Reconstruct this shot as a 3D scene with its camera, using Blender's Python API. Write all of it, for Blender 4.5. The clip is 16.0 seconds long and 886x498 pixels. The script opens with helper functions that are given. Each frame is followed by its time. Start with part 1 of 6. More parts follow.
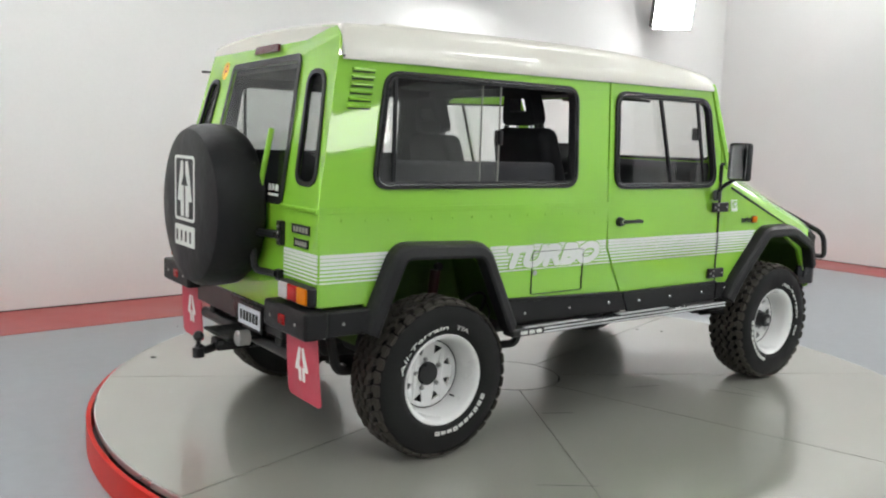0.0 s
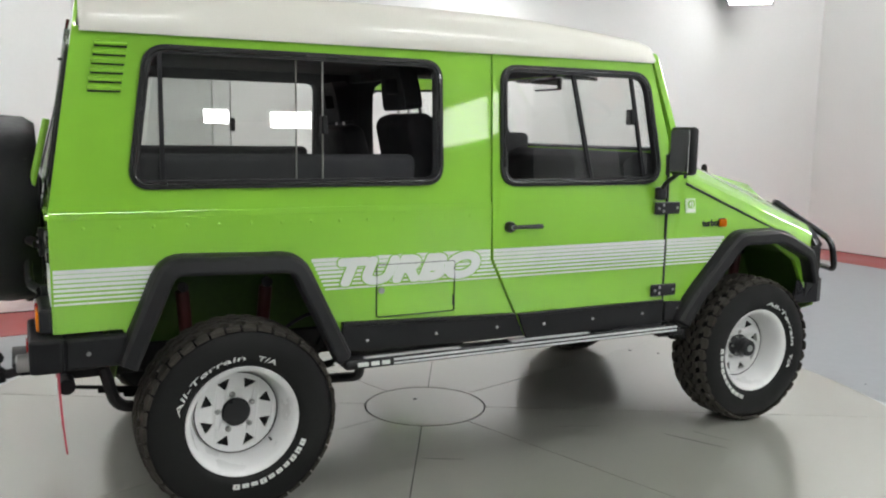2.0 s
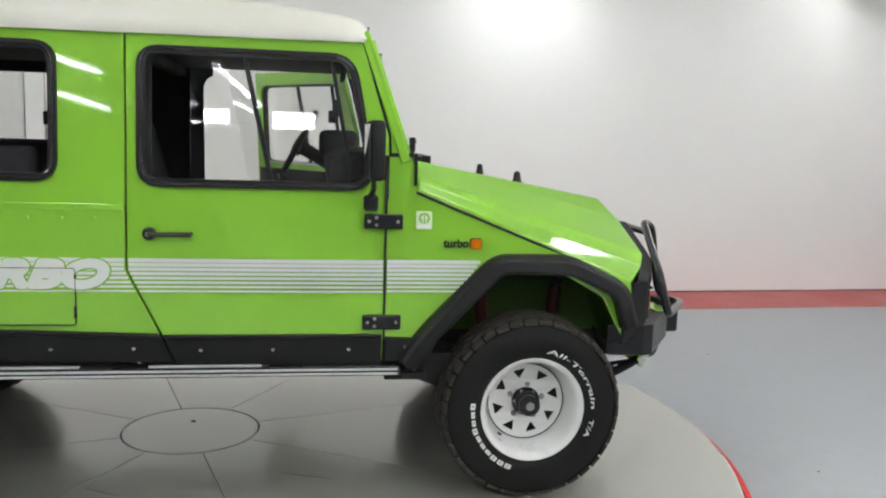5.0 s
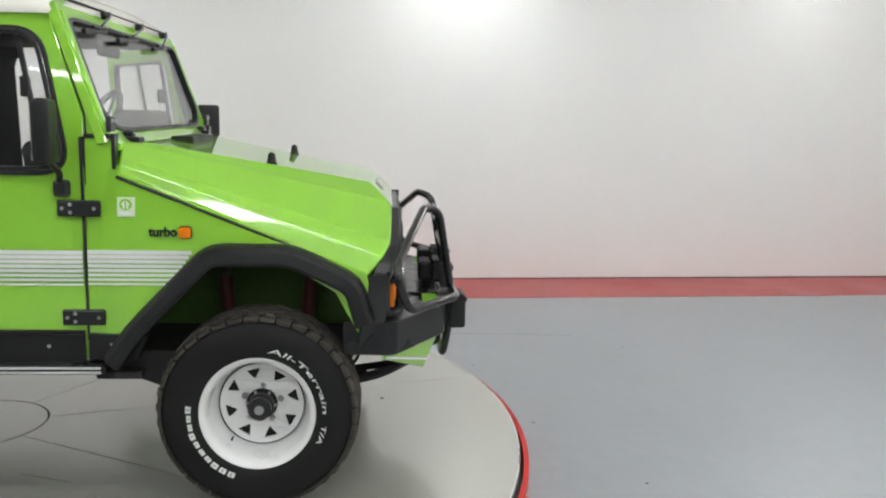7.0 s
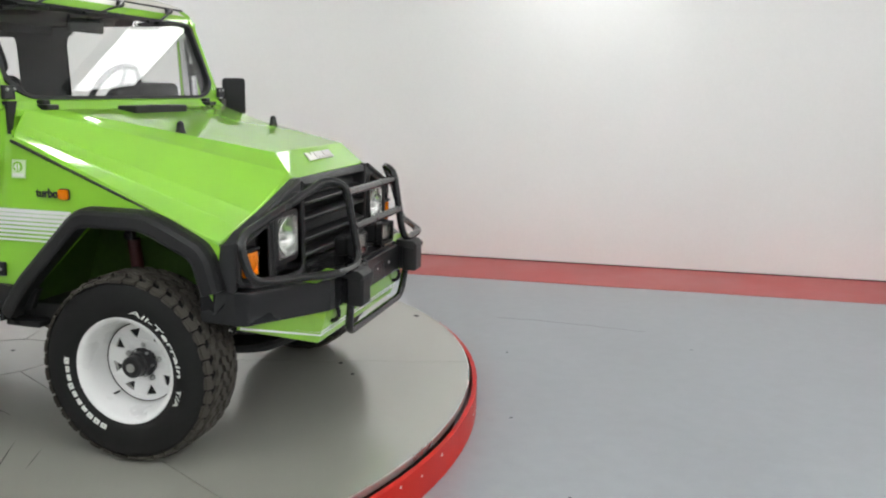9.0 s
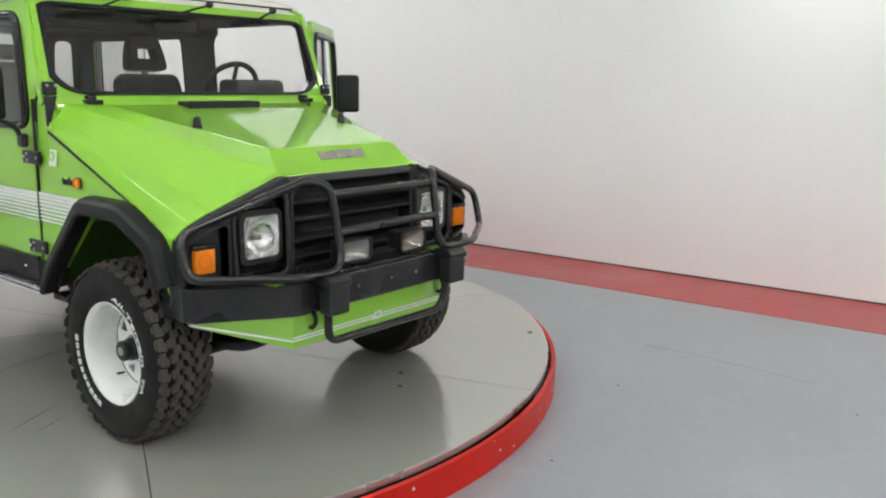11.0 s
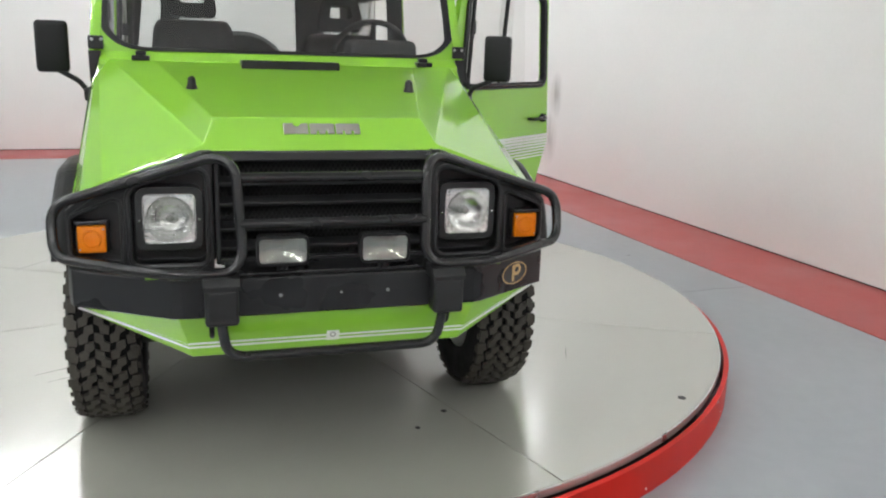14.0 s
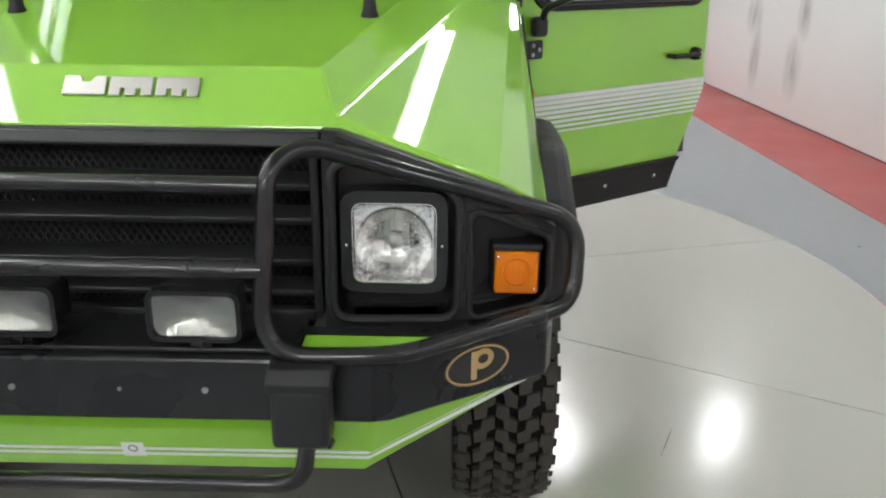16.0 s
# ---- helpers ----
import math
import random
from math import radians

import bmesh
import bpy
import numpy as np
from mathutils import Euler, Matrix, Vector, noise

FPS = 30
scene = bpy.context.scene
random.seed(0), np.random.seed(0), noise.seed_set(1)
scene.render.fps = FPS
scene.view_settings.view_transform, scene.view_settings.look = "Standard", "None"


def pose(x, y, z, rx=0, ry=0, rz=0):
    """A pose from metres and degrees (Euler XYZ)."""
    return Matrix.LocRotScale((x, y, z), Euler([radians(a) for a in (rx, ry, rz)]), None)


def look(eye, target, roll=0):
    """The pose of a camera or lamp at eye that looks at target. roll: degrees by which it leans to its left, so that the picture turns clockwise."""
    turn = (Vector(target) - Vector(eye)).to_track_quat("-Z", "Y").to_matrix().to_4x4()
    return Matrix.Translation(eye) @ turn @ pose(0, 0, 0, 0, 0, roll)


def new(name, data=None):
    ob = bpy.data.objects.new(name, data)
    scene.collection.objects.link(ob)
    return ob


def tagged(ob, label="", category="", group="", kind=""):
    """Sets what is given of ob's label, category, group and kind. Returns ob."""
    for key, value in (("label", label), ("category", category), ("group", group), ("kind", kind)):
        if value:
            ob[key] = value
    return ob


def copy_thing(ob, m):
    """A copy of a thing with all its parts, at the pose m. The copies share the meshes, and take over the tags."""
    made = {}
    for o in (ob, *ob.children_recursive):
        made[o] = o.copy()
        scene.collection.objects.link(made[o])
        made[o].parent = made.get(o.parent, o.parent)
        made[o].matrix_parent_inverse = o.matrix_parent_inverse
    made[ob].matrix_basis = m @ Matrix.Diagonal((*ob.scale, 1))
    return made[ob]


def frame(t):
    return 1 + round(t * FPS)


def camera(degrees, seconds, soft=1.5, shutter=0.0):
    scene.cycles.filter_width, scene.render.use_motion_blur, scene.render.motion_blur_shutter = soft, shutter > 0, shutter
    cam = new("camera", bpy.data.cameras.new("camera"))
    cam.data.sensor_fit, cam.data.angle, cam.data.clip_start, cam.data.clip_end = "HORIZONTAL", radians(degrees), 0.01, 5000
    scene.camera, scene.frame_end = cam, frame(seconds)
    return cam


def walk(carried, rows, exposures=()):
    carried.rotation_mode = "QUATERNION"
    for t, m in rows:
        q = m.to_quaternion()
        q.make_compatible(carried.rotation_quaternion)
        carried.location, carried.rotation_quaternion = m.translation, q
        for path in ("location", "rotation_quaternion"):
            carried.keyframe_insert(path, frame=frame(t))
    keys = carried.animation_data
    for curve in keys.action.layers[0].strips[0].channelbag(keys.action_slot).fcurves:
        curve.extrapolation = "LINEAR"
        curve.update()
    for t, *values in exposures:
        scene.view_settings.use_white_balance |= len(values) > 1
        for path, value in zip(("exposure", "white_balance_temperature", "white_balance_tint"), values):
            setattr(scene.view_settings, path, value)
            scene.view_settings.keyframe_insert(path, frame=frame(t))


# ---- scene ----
cam = camera(55.59, 16.0, soft=2.1)
# t, x, y, z, yaw, pitch, roll
ROWS = [
    (0, -3.478, -3.749, 1.432, -36.64, -7.54, 2.02),
    (0.5, -3.117, -3.731, 1.426, -34.50, -7.69, 1.69),
    (1, -2.751, -3.727, 1.429, -32.48, -7.92, 1.33),
    (1.5, -2.352, -3.793, 1.430, -29.27, -8.02, 1.13),
    (2, -1.980, -3.799, 1.425, -26.81, -7.99, 0.96),
    (2.5, -1.583, -3.824, 1.434, -23.96, -7.99, 0.67),
    (3, -1.158, -3.897, 1.442, -20.29, -7.82, 0.54),
    (3.5, -0.798, -3.925, 1.423, -17.77, -7.34, 0.57),
    (3.7, -0.647, -3.948, 1.414, -16.56, -7.14, 0.50),
    (5.8, 0.992, -3.857, 1.421, -6.37, -8.42, 1.82),
    (6, 1.109, -3.822, 1.427, -6.20, -8.66, 1.48),
    (6.5, 1.387, -3.773, 1.443, -5.63, -9.17, 1.65),
    (7, 1.734, -3.755, 1.434, -3.92, -9.11, 1.14),
    (7.5, 2.132, -3.753, 1.426, -1.35, -9.31, 0.90),
    (8, 2.502, -3.716, 1.420, 2.06, -9.81, 1.08),
    (8.5, 2.844, -3.607, 1.424, 7.53, -10.25, 1.61),
    (9, 3.201, -3.429, 1.421, 15.08, -10.79, 1.07),
    (9.2, 3.352, -3.362, 1.422, 18.17, -10.98, 0.92),
    (11.3, 4.359, -2.293, 1.427, 42.30, -11.10, 1.10),
    (11.5, 4.423, -2.158, 1.420, 44.81, -11.01, 1.25),
    (12, 4.591, -1.848, 1.416, 50.86, -10.90, 1.58),
    (12.5, 4.678, -1.487, 1.435, 56.83, -11.49, 2.12),
    (13, 4.706, -1.150, 1.429, 62.26, -11.91, 2.36),
    (13.5, 4.682, -0.742, 1.418, 68.45, -12.59, 2.09),
    (14, 4.543, -0.449, 1.418, 72.58, -13.73, 1.91),
    (14.5, 4.279, -0.153, 1.410, 76.58, -14.97, 1.80),
    (15, 3.985, 0.169, 1.392, 81.95, -16.03, 1.46),
    (15.5, 3.620, 0.392, 1.377, 86.16, -17.82, 0.94),
    (16, 3.294, 0.608, 1.374, 90.62, -19.55, 0.72),
]
walk(cam, [(t, pose(x, y, z, 90 + pitch, 0, yaw) @ pose(0, 0, 0, 0, 0, roll)) for t, x, y, z, yaw, pitch, roll in ROWS],
     exposures=[(0, 0.18), (1.5, 0.14), (3.5, 0.03), (6, 0.05), (9, 0.12), (11, 0.14), (14, 0.20), (16, 0.17)])

# ---- room measures: the room is turned a little against the vehicle ----
ROOM_TURN = 3.35
FLOOR = -0.168            # showroom floor; the turntable's top is z = 0
NORTH, EAST, WEST, SOUTH, CEIL = 4.19, 8.5, -8.1, -28.0, 4.6
STRIP = 0.86              # red painted border along the walls

world = bpy.data.worlds.new("world")
scene.world = world
world.use_nodes = True
world.node_tree.nodes["Background"].inputs[0].default_value = (0.75, 0.77, 0.8, 1)
world.node_tree.nodes["Background"].inputs[1].default_value = 0.05
SEAM, DOOR_OPEN = 16.5, 52.0   # degrees: the turntable joints, the open door
LAMP, TUBE = 33.0, 41.5     # strengths of the wall panels and of the ceiling tubes

# ---- materials ----
def nodes_of(name):
    m = bpy.data.materials.new(name)
    m.use_nodes = True
    return m, m.node_tree.nodes, m.node_tree.links


def mat(name, color, rough=0.5, metal=0.0, coat=0.0, coat_rough=0.06, vary=0.06, scale=3.0, fine=60.0, bump=0.0, rvary=0.1, spec=0.5, island=0.0):
    """Principled surface with a large and a fine variation of tone, gloss and relief."""
    m, n, l = nodes_of(name)
    p = n["Principled BSDF"]
    tc = n.new("ShaderNodeTexCoord")
    big, small = n.new("ShaderNodeTexNoise"), n.new("ShaderNodeTexNoise")
    for t, s, d in ((big, scale, 3.0), (small, fine, 4.0)):
        t.inputs["Scale"].default_value, t.inputs["Detail"].default_value = s, d
        l.new(tc.outputs["Object"], t.inputs["Vector"])
    add = n.new("ShaderNodeMath"); add.operation = "MULTIPLY_ADD"
    add.inputs[1].default_value = 0.5
    l.new(small.outputs["Fac"], add.inputs[0]); l.new(big.outputs["Fac"], add.inputs[2])
    ramp = n.new("ShaderNodeMapRange")
    ramp.inputs["From Min"].default_value, ramp.inputs["From Max"].default_value = 0.4, 1.1
    ramp.inputs["To Min"].default_value, ramp.inputs["To Max"].default_value = 1 - vary, 1 + vary
    l.new(add.outputs[0], ramp.inputs["Value"])
    mul = n.new("ShaderNodeVectorMath"); mul.operation = "SCALE"
    mul.inputs[0].default_value = color[:3]
    l.new(ramp.outputs[0], mul.inputs["Scale"])
    l.new(mul.outputs[0], p.inputs["Base Color"])
    rr = n.new("ShaderNodeMapRange")
    rr.inputs["From Min"].default_value, rr.inputs["From Max"].default_value = 0.3, 0.7
    rr.inputs["To Min"].default_value, rr.inputs["To Max"].default_value = max(rough * (1 - 2 * rvary), 0.02), min(rough * (1 + 2 * rvary), 1)
    l.new(big.outputs["Fac"], rr.inputs["Value"]); l.new(rr.outputs[0], p.inputs["Roughness"])
    p.inputs["Metallic"].default_value = metal
    p.inputs["Specular IOR Level"].default_value = spec
    p.inputs["Coat Weight"].default_value, p.inputs["Coat Roughness"].default_value = coat, coat_rough
    if bump:
        b = n.new("ShaderNodeBump")
        b.inputs["Strength"].default_value, b.inputs["Distance"].default_value = bump, 0.004
        l.new(small.outputs["Fac"], b.inputs["Height"]); l.new(b.outputs[0], p.inputs["Normal"])
    return m


def emitter(name, color, strength):
    m, n, l = nodes_of(name)
    p = n["Principled BSDF"]
    p.inputs["Base Color"].default_value = (0.9, 0.9, 0.9, 1)
    p.inputs["Emission Color"].default_value = (*color, 1)
    p.inputs["Emission Strength"].default_value = strength
    return m


def glass(name, tint, gloss=1.0, veil=0.0):
    """Thin pane: light passes, gloss grows towards grazing view, a faint white film imitates a veil of reflections."""
    m, n, l = nodes_of(name)
    n.remove(n["Principled BSDF"])
    out = n["Material Output"]
    tr, gl, mix, fr = n.new("ShaderNodeBsdfTransparent"), n.new("ShaderNodeBsdfGlossy"), n.new("ShaderNodeMixShader"), n.new("ShaderNodeLayerWeight")
    tr.inputs["Color"].default_value = (*tint, 1)
    gl.inputs["Roughness"].default_value = 0.01
    fr.inputs["Blend"].default_value = 0.5
    pw, k = n.new("ShaderNodeMath"), n.new("ShaderNodeMath")
    pw.operation, k.operation = "POWER", "MULTIPLY_ADD"
    pw.inputs[1].default_value, k.inputs[1].default_value, k.inputs[2].default_value = 5.0, 0.85 * gloss, 0.055 * gloss
    l.new(fr.outputs["Facing"], pw.inputs[0]); l.new(pw.outputs[0], k.inputs[0]); l.new(k.outputs[0], mix.inputs[0])
    
    film, df, ns = n.new("ShaderNodeMixShader"), n.new("ShaderNodeBsdfDiffuse"), n.new("ShaderNodeTexNoise")
    ramp = n.new("ShaderNodeMapRange")
    df.inputs["Color"].default_value = (0.6, 0.6, 0.57, 1)
    ns.inputs["Scale"].default_value, ns.inputs["Detail"].default_value = 5.0, 5.0
    ramp.inputs["To Min"].default_value, ramp.inputs["To Max"].default_value = veil * 0.6, veil * 1.4
    l.new(ns.outputs["Fac"], ramp.inputs["Value"]); l.new(ramp.outputs["Result"], film.inputs[0])
    l.new(tr.outputs[0], film.inputs[1]); l.new(df.outputs[0], film.inputs[2])
    l.new(film.outputs[0], mix.inputs[1]); l.new(gl.outputs[0], mix.inputs[2]); l.new(mix.outputs[0], out.inputs["Surface"])
    return m


def lens(name, color, rough=0.08, trans=0.85, ior=1.45, bump=0.5):
    m, n, l = nodes_of(name)
    p = n["Principled BSDF"]
    p.inputs["Base Color"].default_value = (*color, 1)
    p.inputs["Roughness"].default_value = rough
    p.inputs["Transmission Weight"].default_value = trans
    p.inputs["IOR"].default_value = ior
    w, tc, b = n.new("ShaderNodeTexWave"), n.new("ShaderNodeTexCoord"), n.new("ShaderNodeBump")
    w.bands_direction = "Y"
    w.inputs["Scale"].default_value, w.inputs["Distortion"].default_value = 28.0, 1.5
    b.inputs["Strength"].default_value, b.inputs["Distance"].default_value = bump, 0.003
    l.new(tc.outputs["Object"], w.inputs["Vector"]); l.new(w.outputs["Fac"], b.inputs["Height"]); l.new(b.outputs[0], p.inputs["Normal"])
    return m


PAINT = mat("green_paint", (0.245, 0.55, 0.030), 0.55, spec=0.3, coat=1.0, coat_rough=0.035, vary=0.03, scale=1.5, fine=240, bump=0.012, rvary=0.08)
PAINT.node_tree.nodes["Principled BSDF"].inputs["Coat IOR"].default_value = 1.85
ROOFW = mat("cream_roof_paint", (0.74, 0.72, 0.64), 0.45, spec=0.3, coat=0.8, coat_rough=0.05, vary=0.03, scale=2.0, fine=160, bump=0.03)
RUBBER = mat("black_rubber_seal", (0.011, 0.011, 0.012), 0.42, vary=0.2, scale=6, fine=120, bump=0.05, spec=0.3)
BLOCK = mat("grey_black_block_rubber", (0.014, 0.014, 0.0145), 0.45, vary=0.2, scale=9, fine=200, bump=0.1, spec=0.4)
PLASTIC = mat("black_moulded_plastic", (0.012, 0.012, 0.0128), 0.44, vary=0.2, scale=5, fine=420, bump=0.25, spec=0.24)
MASKB = mat("black_satin_moulding", (0.017, 0.017, 0.018), 0.36, vary=0.2, scale=5, fine=300, bump=0.1, spec=0.42)
BLACK = mat("black_satin_paint", (0.014, 0.014, 0.015), 0.3, vary=0.2, scale=4, fine=90, bump=0.04, spec=0.36)
TUBEB = mat("black_gloss_tube_paint", (0.010, 0.010, 0.011), 0.24, coat=0.25, spec=0.4, vary=0.2, scale=5, fine=70, bump=0.03)
CHROME = mat("polished_steel", (0.72, 0.72, 0.72), 0.16, metal=1.0, vary=0.05, scale=6, fine=80)
STRIPM = mat("pale_aluminium_strip", (0.62, 0.63, 0.63), 0.5, metal=0.35, vary=0.05, scale=5, fine=60)
STEEL = mat("dull_bare_steel", (0.4, 0.4, 0.39), 0.42, metal=0.9, vary=0.15, scale=8, fine=90, bump=0.05)
GLASS = glass("clear_pane_glass", (0.985, 0.99, 0.985))
# faint white film on these panes stands in for reflections
GLASSF = glass("veiled_sliding_glass", (0.972, 0.978, 0.972), 1.0, 0.008)
GLASSD = glass("tinted_rear_glass", (0.85, 0.865, 0.86), 0.5)
MIRROR = mat("mirror_glass", (0.85, 0.86, 0.86), 0.03, metal=1.0, vary=0.01)
TYRE = mat("tyre_rubber", (0.010, 0.010, 0.0098), 0.58, vary=0.25, scale=9, fine=160, bump=0.1, spec=0.2)
# tyre rubber blackened so that the grooves look deep in shade
GROOVE = mat("shade_black_groove_rubber", (0.008, 0.008, 0.008), 0.8, vary=0.1, spec=0.1)
TREAD = mat("dusty_tread_rubber", (0.050, 0.045, 0.037), 0.75, vary=0.35, scale=14, fine=150, bump=0.15, spec=0.35)
RIMW = mat("white_wheel_paint", (0.78, 0.78, 0.77), 0.3, coat=0.25, vary=0.04, scale=7, fine=120, bump=0.02)
DECAL = mat("white_vinyl_decal", (0.74, 0.76, 0.72), 0.4, vary=0.03, scale=9, fine=130)
STICKER = mat("pale_sticker_vinyl", (0.60, 0.72, 0.48), 0.45, vary=0.05, scale=20)
DECALK = mat("black_vinyl_decal", (0.02, 0.02, 0.02), 0.4, vary=0.1)
GREYBADGE = mat("grey_badge_metal", (0.27, 0.265, 0.24), 0.5, vary=0.08, scale=20, fine=150, spec=0.3)
EMBLEM = mat("bright_emblem_metal", (0.50, 0.49, 0.45), 0.36, metal=0.85, vary=0.08, scale=20, fine=150)
# dirty body green, darkened further to carry the shade inside the arches
WELL = mat("dirty_shaded_green_well", (0.052, 0.115, 0.012), 0.6, vary=0.3, scale=6, fine=60, bump=0.1)
FLAP = mat("pink_mudflap_rubber", (0.50, 0.055, 0.085), 0.55, vary=0.14, scale=7, fine=80, bump=0.06)
DARK = mat("dark_underbody", (0.012, 0.012, 0.012), 0.7, vary=0.3, scale=9, fine=90, bump=0.1)
TRIM = mat("dark_interior_trim", (0.016, 0.016, 0.018), 0.75, vary=0.2, scale=5, fine=300, bump=0.2)
CLOTH = mat("black_seat_cloth", (0.018, 0.018, 0.021), 0.95, vary=0.25, scale=8, fine=500, bump=0.35)
HEADLIN = mat("dark_headliner_cloth", (0.05, 0.05, 0.05), 0.95, vary=0.15, scale=4, fine=400, bump=0.2)
AMBER = lens("amber_lens", (1.0, 0.27, 0.006), 0.1, 0.3, bump=0.15)
WHITELENS = lens("white_lamp_lens", (0.82, 0.82, 0.80), 0.12, 0.25)
SMOKED = lens("smoked_red_lens", (0.10, 0.012, 0.016), 0.2, 0.1)
RED = lens("red_lens", (0.55, 0.012, 0.012), 0.14, 0.2)
CLEAR = lens("ribbed_clear_lens", (0.97, 0.98, 0.97), 0.03, 1.0, 1.16)
CLEARTHIN = glass("clear_lamp_glass", (0.93, 0.94, 0.93), 1.2)
COVER = mat("black_vinyl_wheel_cover", (0.010, 0.010, 0.011), 0.5, vary=0.2, scale=4, fine=16, bump=0.9, spec=0.3)
REFLECT = mat("bright_reflector_bowl", (0.95, 0.95, 0.94), 0.12, metal=1.0, vary=0.05, scale=40, fine=90, bump=0.45)
FOGBOWL = mat("fog_lamp_reflector", (0.42, 0.41, 0.38), 0.16, metal=1.0, vary=0.12, scale=30, fine=110, bump=0.3)
REDPAINT = mat("red_spring_paint", (0.06, 0.006, 0.006), 0.45, vary=0.2)
YELLOW = mat("yellow_sticker_vinyl", (0.75, 0.5, 0.02), 0.45, vary=0.05)
GOLD = mat("gold_vinyl", (0.52, 0.36, 0.16), 0.4, metal=0.3, vary=0.05)
PLATEW = mat("white_plate_sheet", (0.66, 0.68, 0.72), 0.4, vary=0.05, scale=12)
WALL = mat("white_wall_paint", (0.80, 0.795, 0.78), 0.62, vary=0.035, scale=0.7, fine=40, bump=0.05)
GREYWALL = mat("grey_hall_paint", (0.11, 0.11, 0.112), 0.7, vary=0.05, scale=0.7, fine=40)
CEILM = mat("white_ceiling_paint", (0.72, 0.72, 0.70), 0.8, vary=0.03, scale=0.8, fine=50)
EPOXY = mat("grey_epoxy_floor", (0.29, 0.31, 0.33), 0.34, vary=0.1, scale=0.9, fine=11, bump=0.02, rvary=0.04)
REDFLOOR = mat("red_floor_border_paint", (0.37, 0.065, 0.062), 0.42, vary=0.1, scale=1.3, fine=22, bump=0.03)
DISC = mat("pale_grey_turntable_paint", (0.378, 0.378, 0.330), 0.32, metal=0.20, coat=1.0, coat_rough=0.16, vary=0.02, scale=1.6, fine=14, bump=0.0, rvary=0.03, spec=0.5)
DISC.node_tree.nodes["Principled BSDF"].inputs["Coat IOR"].default_value = 1.9
DISCEDGE = mat("brushed_aluminium_edge", (0.55, 0.56, 0.56), 0.3, metal=0.8, vary=0.06)
RIMRED = mat("glossy_red_rim_paint", (0.52, 0.017, 0.010), 0.36, vary=0.06, scale=2, fine=30, spec=0.15)
STANDM = emitter("stand_lamp_diffuser", (0.975, 1.0, 1.0), 28.0)
WESTM = emitter("west_panel_diffuser", (0.975, 1.0, 1.0), 18.0)
FLATM = emitter("flat_panel_diffuser", (0.975, 1.0, 1.0), 6.0)
LAMPM = emitter("lamp_diffuser", (0.975, 1.0, 1.0), LAMP)
TUBEM = emitter("tube_glow", (0.975, 1.0, 1.0), TUBE)
DAYLIGHT = emitter("daylight_through_hall_window", (1.0, 0.98, 0.94), 4.5)
HALLTUBE = emitter("hall_tube_glow", (0.975, 1.0, 1.0), 40.0)
SEAMGREY = mat("dark_floor_crack", (0.17, 0.175, 0.185), 0.6, vary=0.2, scale=8)
HOUSING = mat("white_lamp_housing", (0.6, 0.6, 0.6), 0.45, vary=0.04)
DARKHOUSE = mat("dark_lamp_housing", (0.05, 0.05, 0.05), 0.5, vary=0.1)


def scuffed(name, color, marks):
    """Painted wall with rubbed grey smudges: marks are (x, z, width, height) on the wall."""
    m = mat(name, color, 0.62, vary=0.035, scale=0.7, fine=40, bump=0.05)
    n, l = m.node_tree.nodes, m.node_tree.links
    p, tc = n["Principled BSDF"], n.new("ShaderNodeTexCoord")
    total = None
    for x, z, w, h in marks:
        mp, ln, rg = n.new("ShaderNodeVectorMath"), n.new("ShaderNodeVectorMath"), n.new("ShaderNodeMapRange")
        mp.operation, ln.operation = "MULTIPLY_ADD", "LENGTH"
        mp.inputs[1].default_value, mp.inputs[2].default_value = (2 / w, 0, 2 / h), (-2 * x / w, 0, -2 * z / h)
        rg.inputs["From Min"].default_value, rg.inputs["From Max"].default_value = 1.0, 0.1
        l.new(tc.outputs["Object"], mp.inputs[0]); l.new(mp.outputs[0], ln.inputs[0]); l.new(ln.outputs["Value"], rg.inputs["Value"])
        if total is None:
            total = rg.outputs[0]
        else:
            mx = n.new("ShaderNodeMath"); mx.operation = "MAXIMUM"
            l.new(total, mx.inputs[0]); l.new(rg.outputs[0], mx.inputs[1]); total = mx.outputs[0]
    sm, st, cut, mul = n.new("ShaderNodeTexNoise"), n.new("ShaderNodeVectorMath"), n.new("ShaderNodeMapRange"), n.new("ShaderNodeMath")
    st.operation, mul.operation = "MULTIPLY", "MULTIPLY"
    st.inputs[1].default_value = (13, 1, 2.5)
    sm.inputs["Scale"].default_value, sm.inputs["Detail"].default_value = 1.0, 6.0
    cut.inputs["From Min"].default_value, cut.inputs["From Max"].default_value, cut.inputs["To Max"].default_value = 0.15, 0.78, 0.85
    l.new(tc.outputs["Object"], st.inputs[0]); l.new(st.outputs[0], sm.inputs["Vector"]); l.new(sm.outputs["Fac"], cut.inputs["Value"])
    l.new(cut.outputs[0], mul.inputs[0]); l.new(total, mul.inputs[1])
    mix = n.new("ShaderNodeMix"); mix.data_type = "RGBA"
    old = p.inputs["Base Color"].links[0].from_socket
    l.new(mul.outputs[0], mix.inputs["Factor"]); l.new(old, mix.inputs["A"])
    mix.inputs["B"].default_value = (0.24, 0.225, 0.205, 1)
    l.new(mix.outputs["Result"], p.inputs["Base Color"])
    return m


SCUFFED = scuffed("scuffed_white_wall_paint", (0.80, 0.795, 0.78), ((-5.77, 0.34, 0.34, 0.85), (-4.84, 0.33, 0.44, 0.7), (-4.72, 0.85, 0.35, 0.6), (-5.9, 0.75, 0.5, 0.5)))

# ---- mesh helpers ----
import mathutils.geometry as geometry


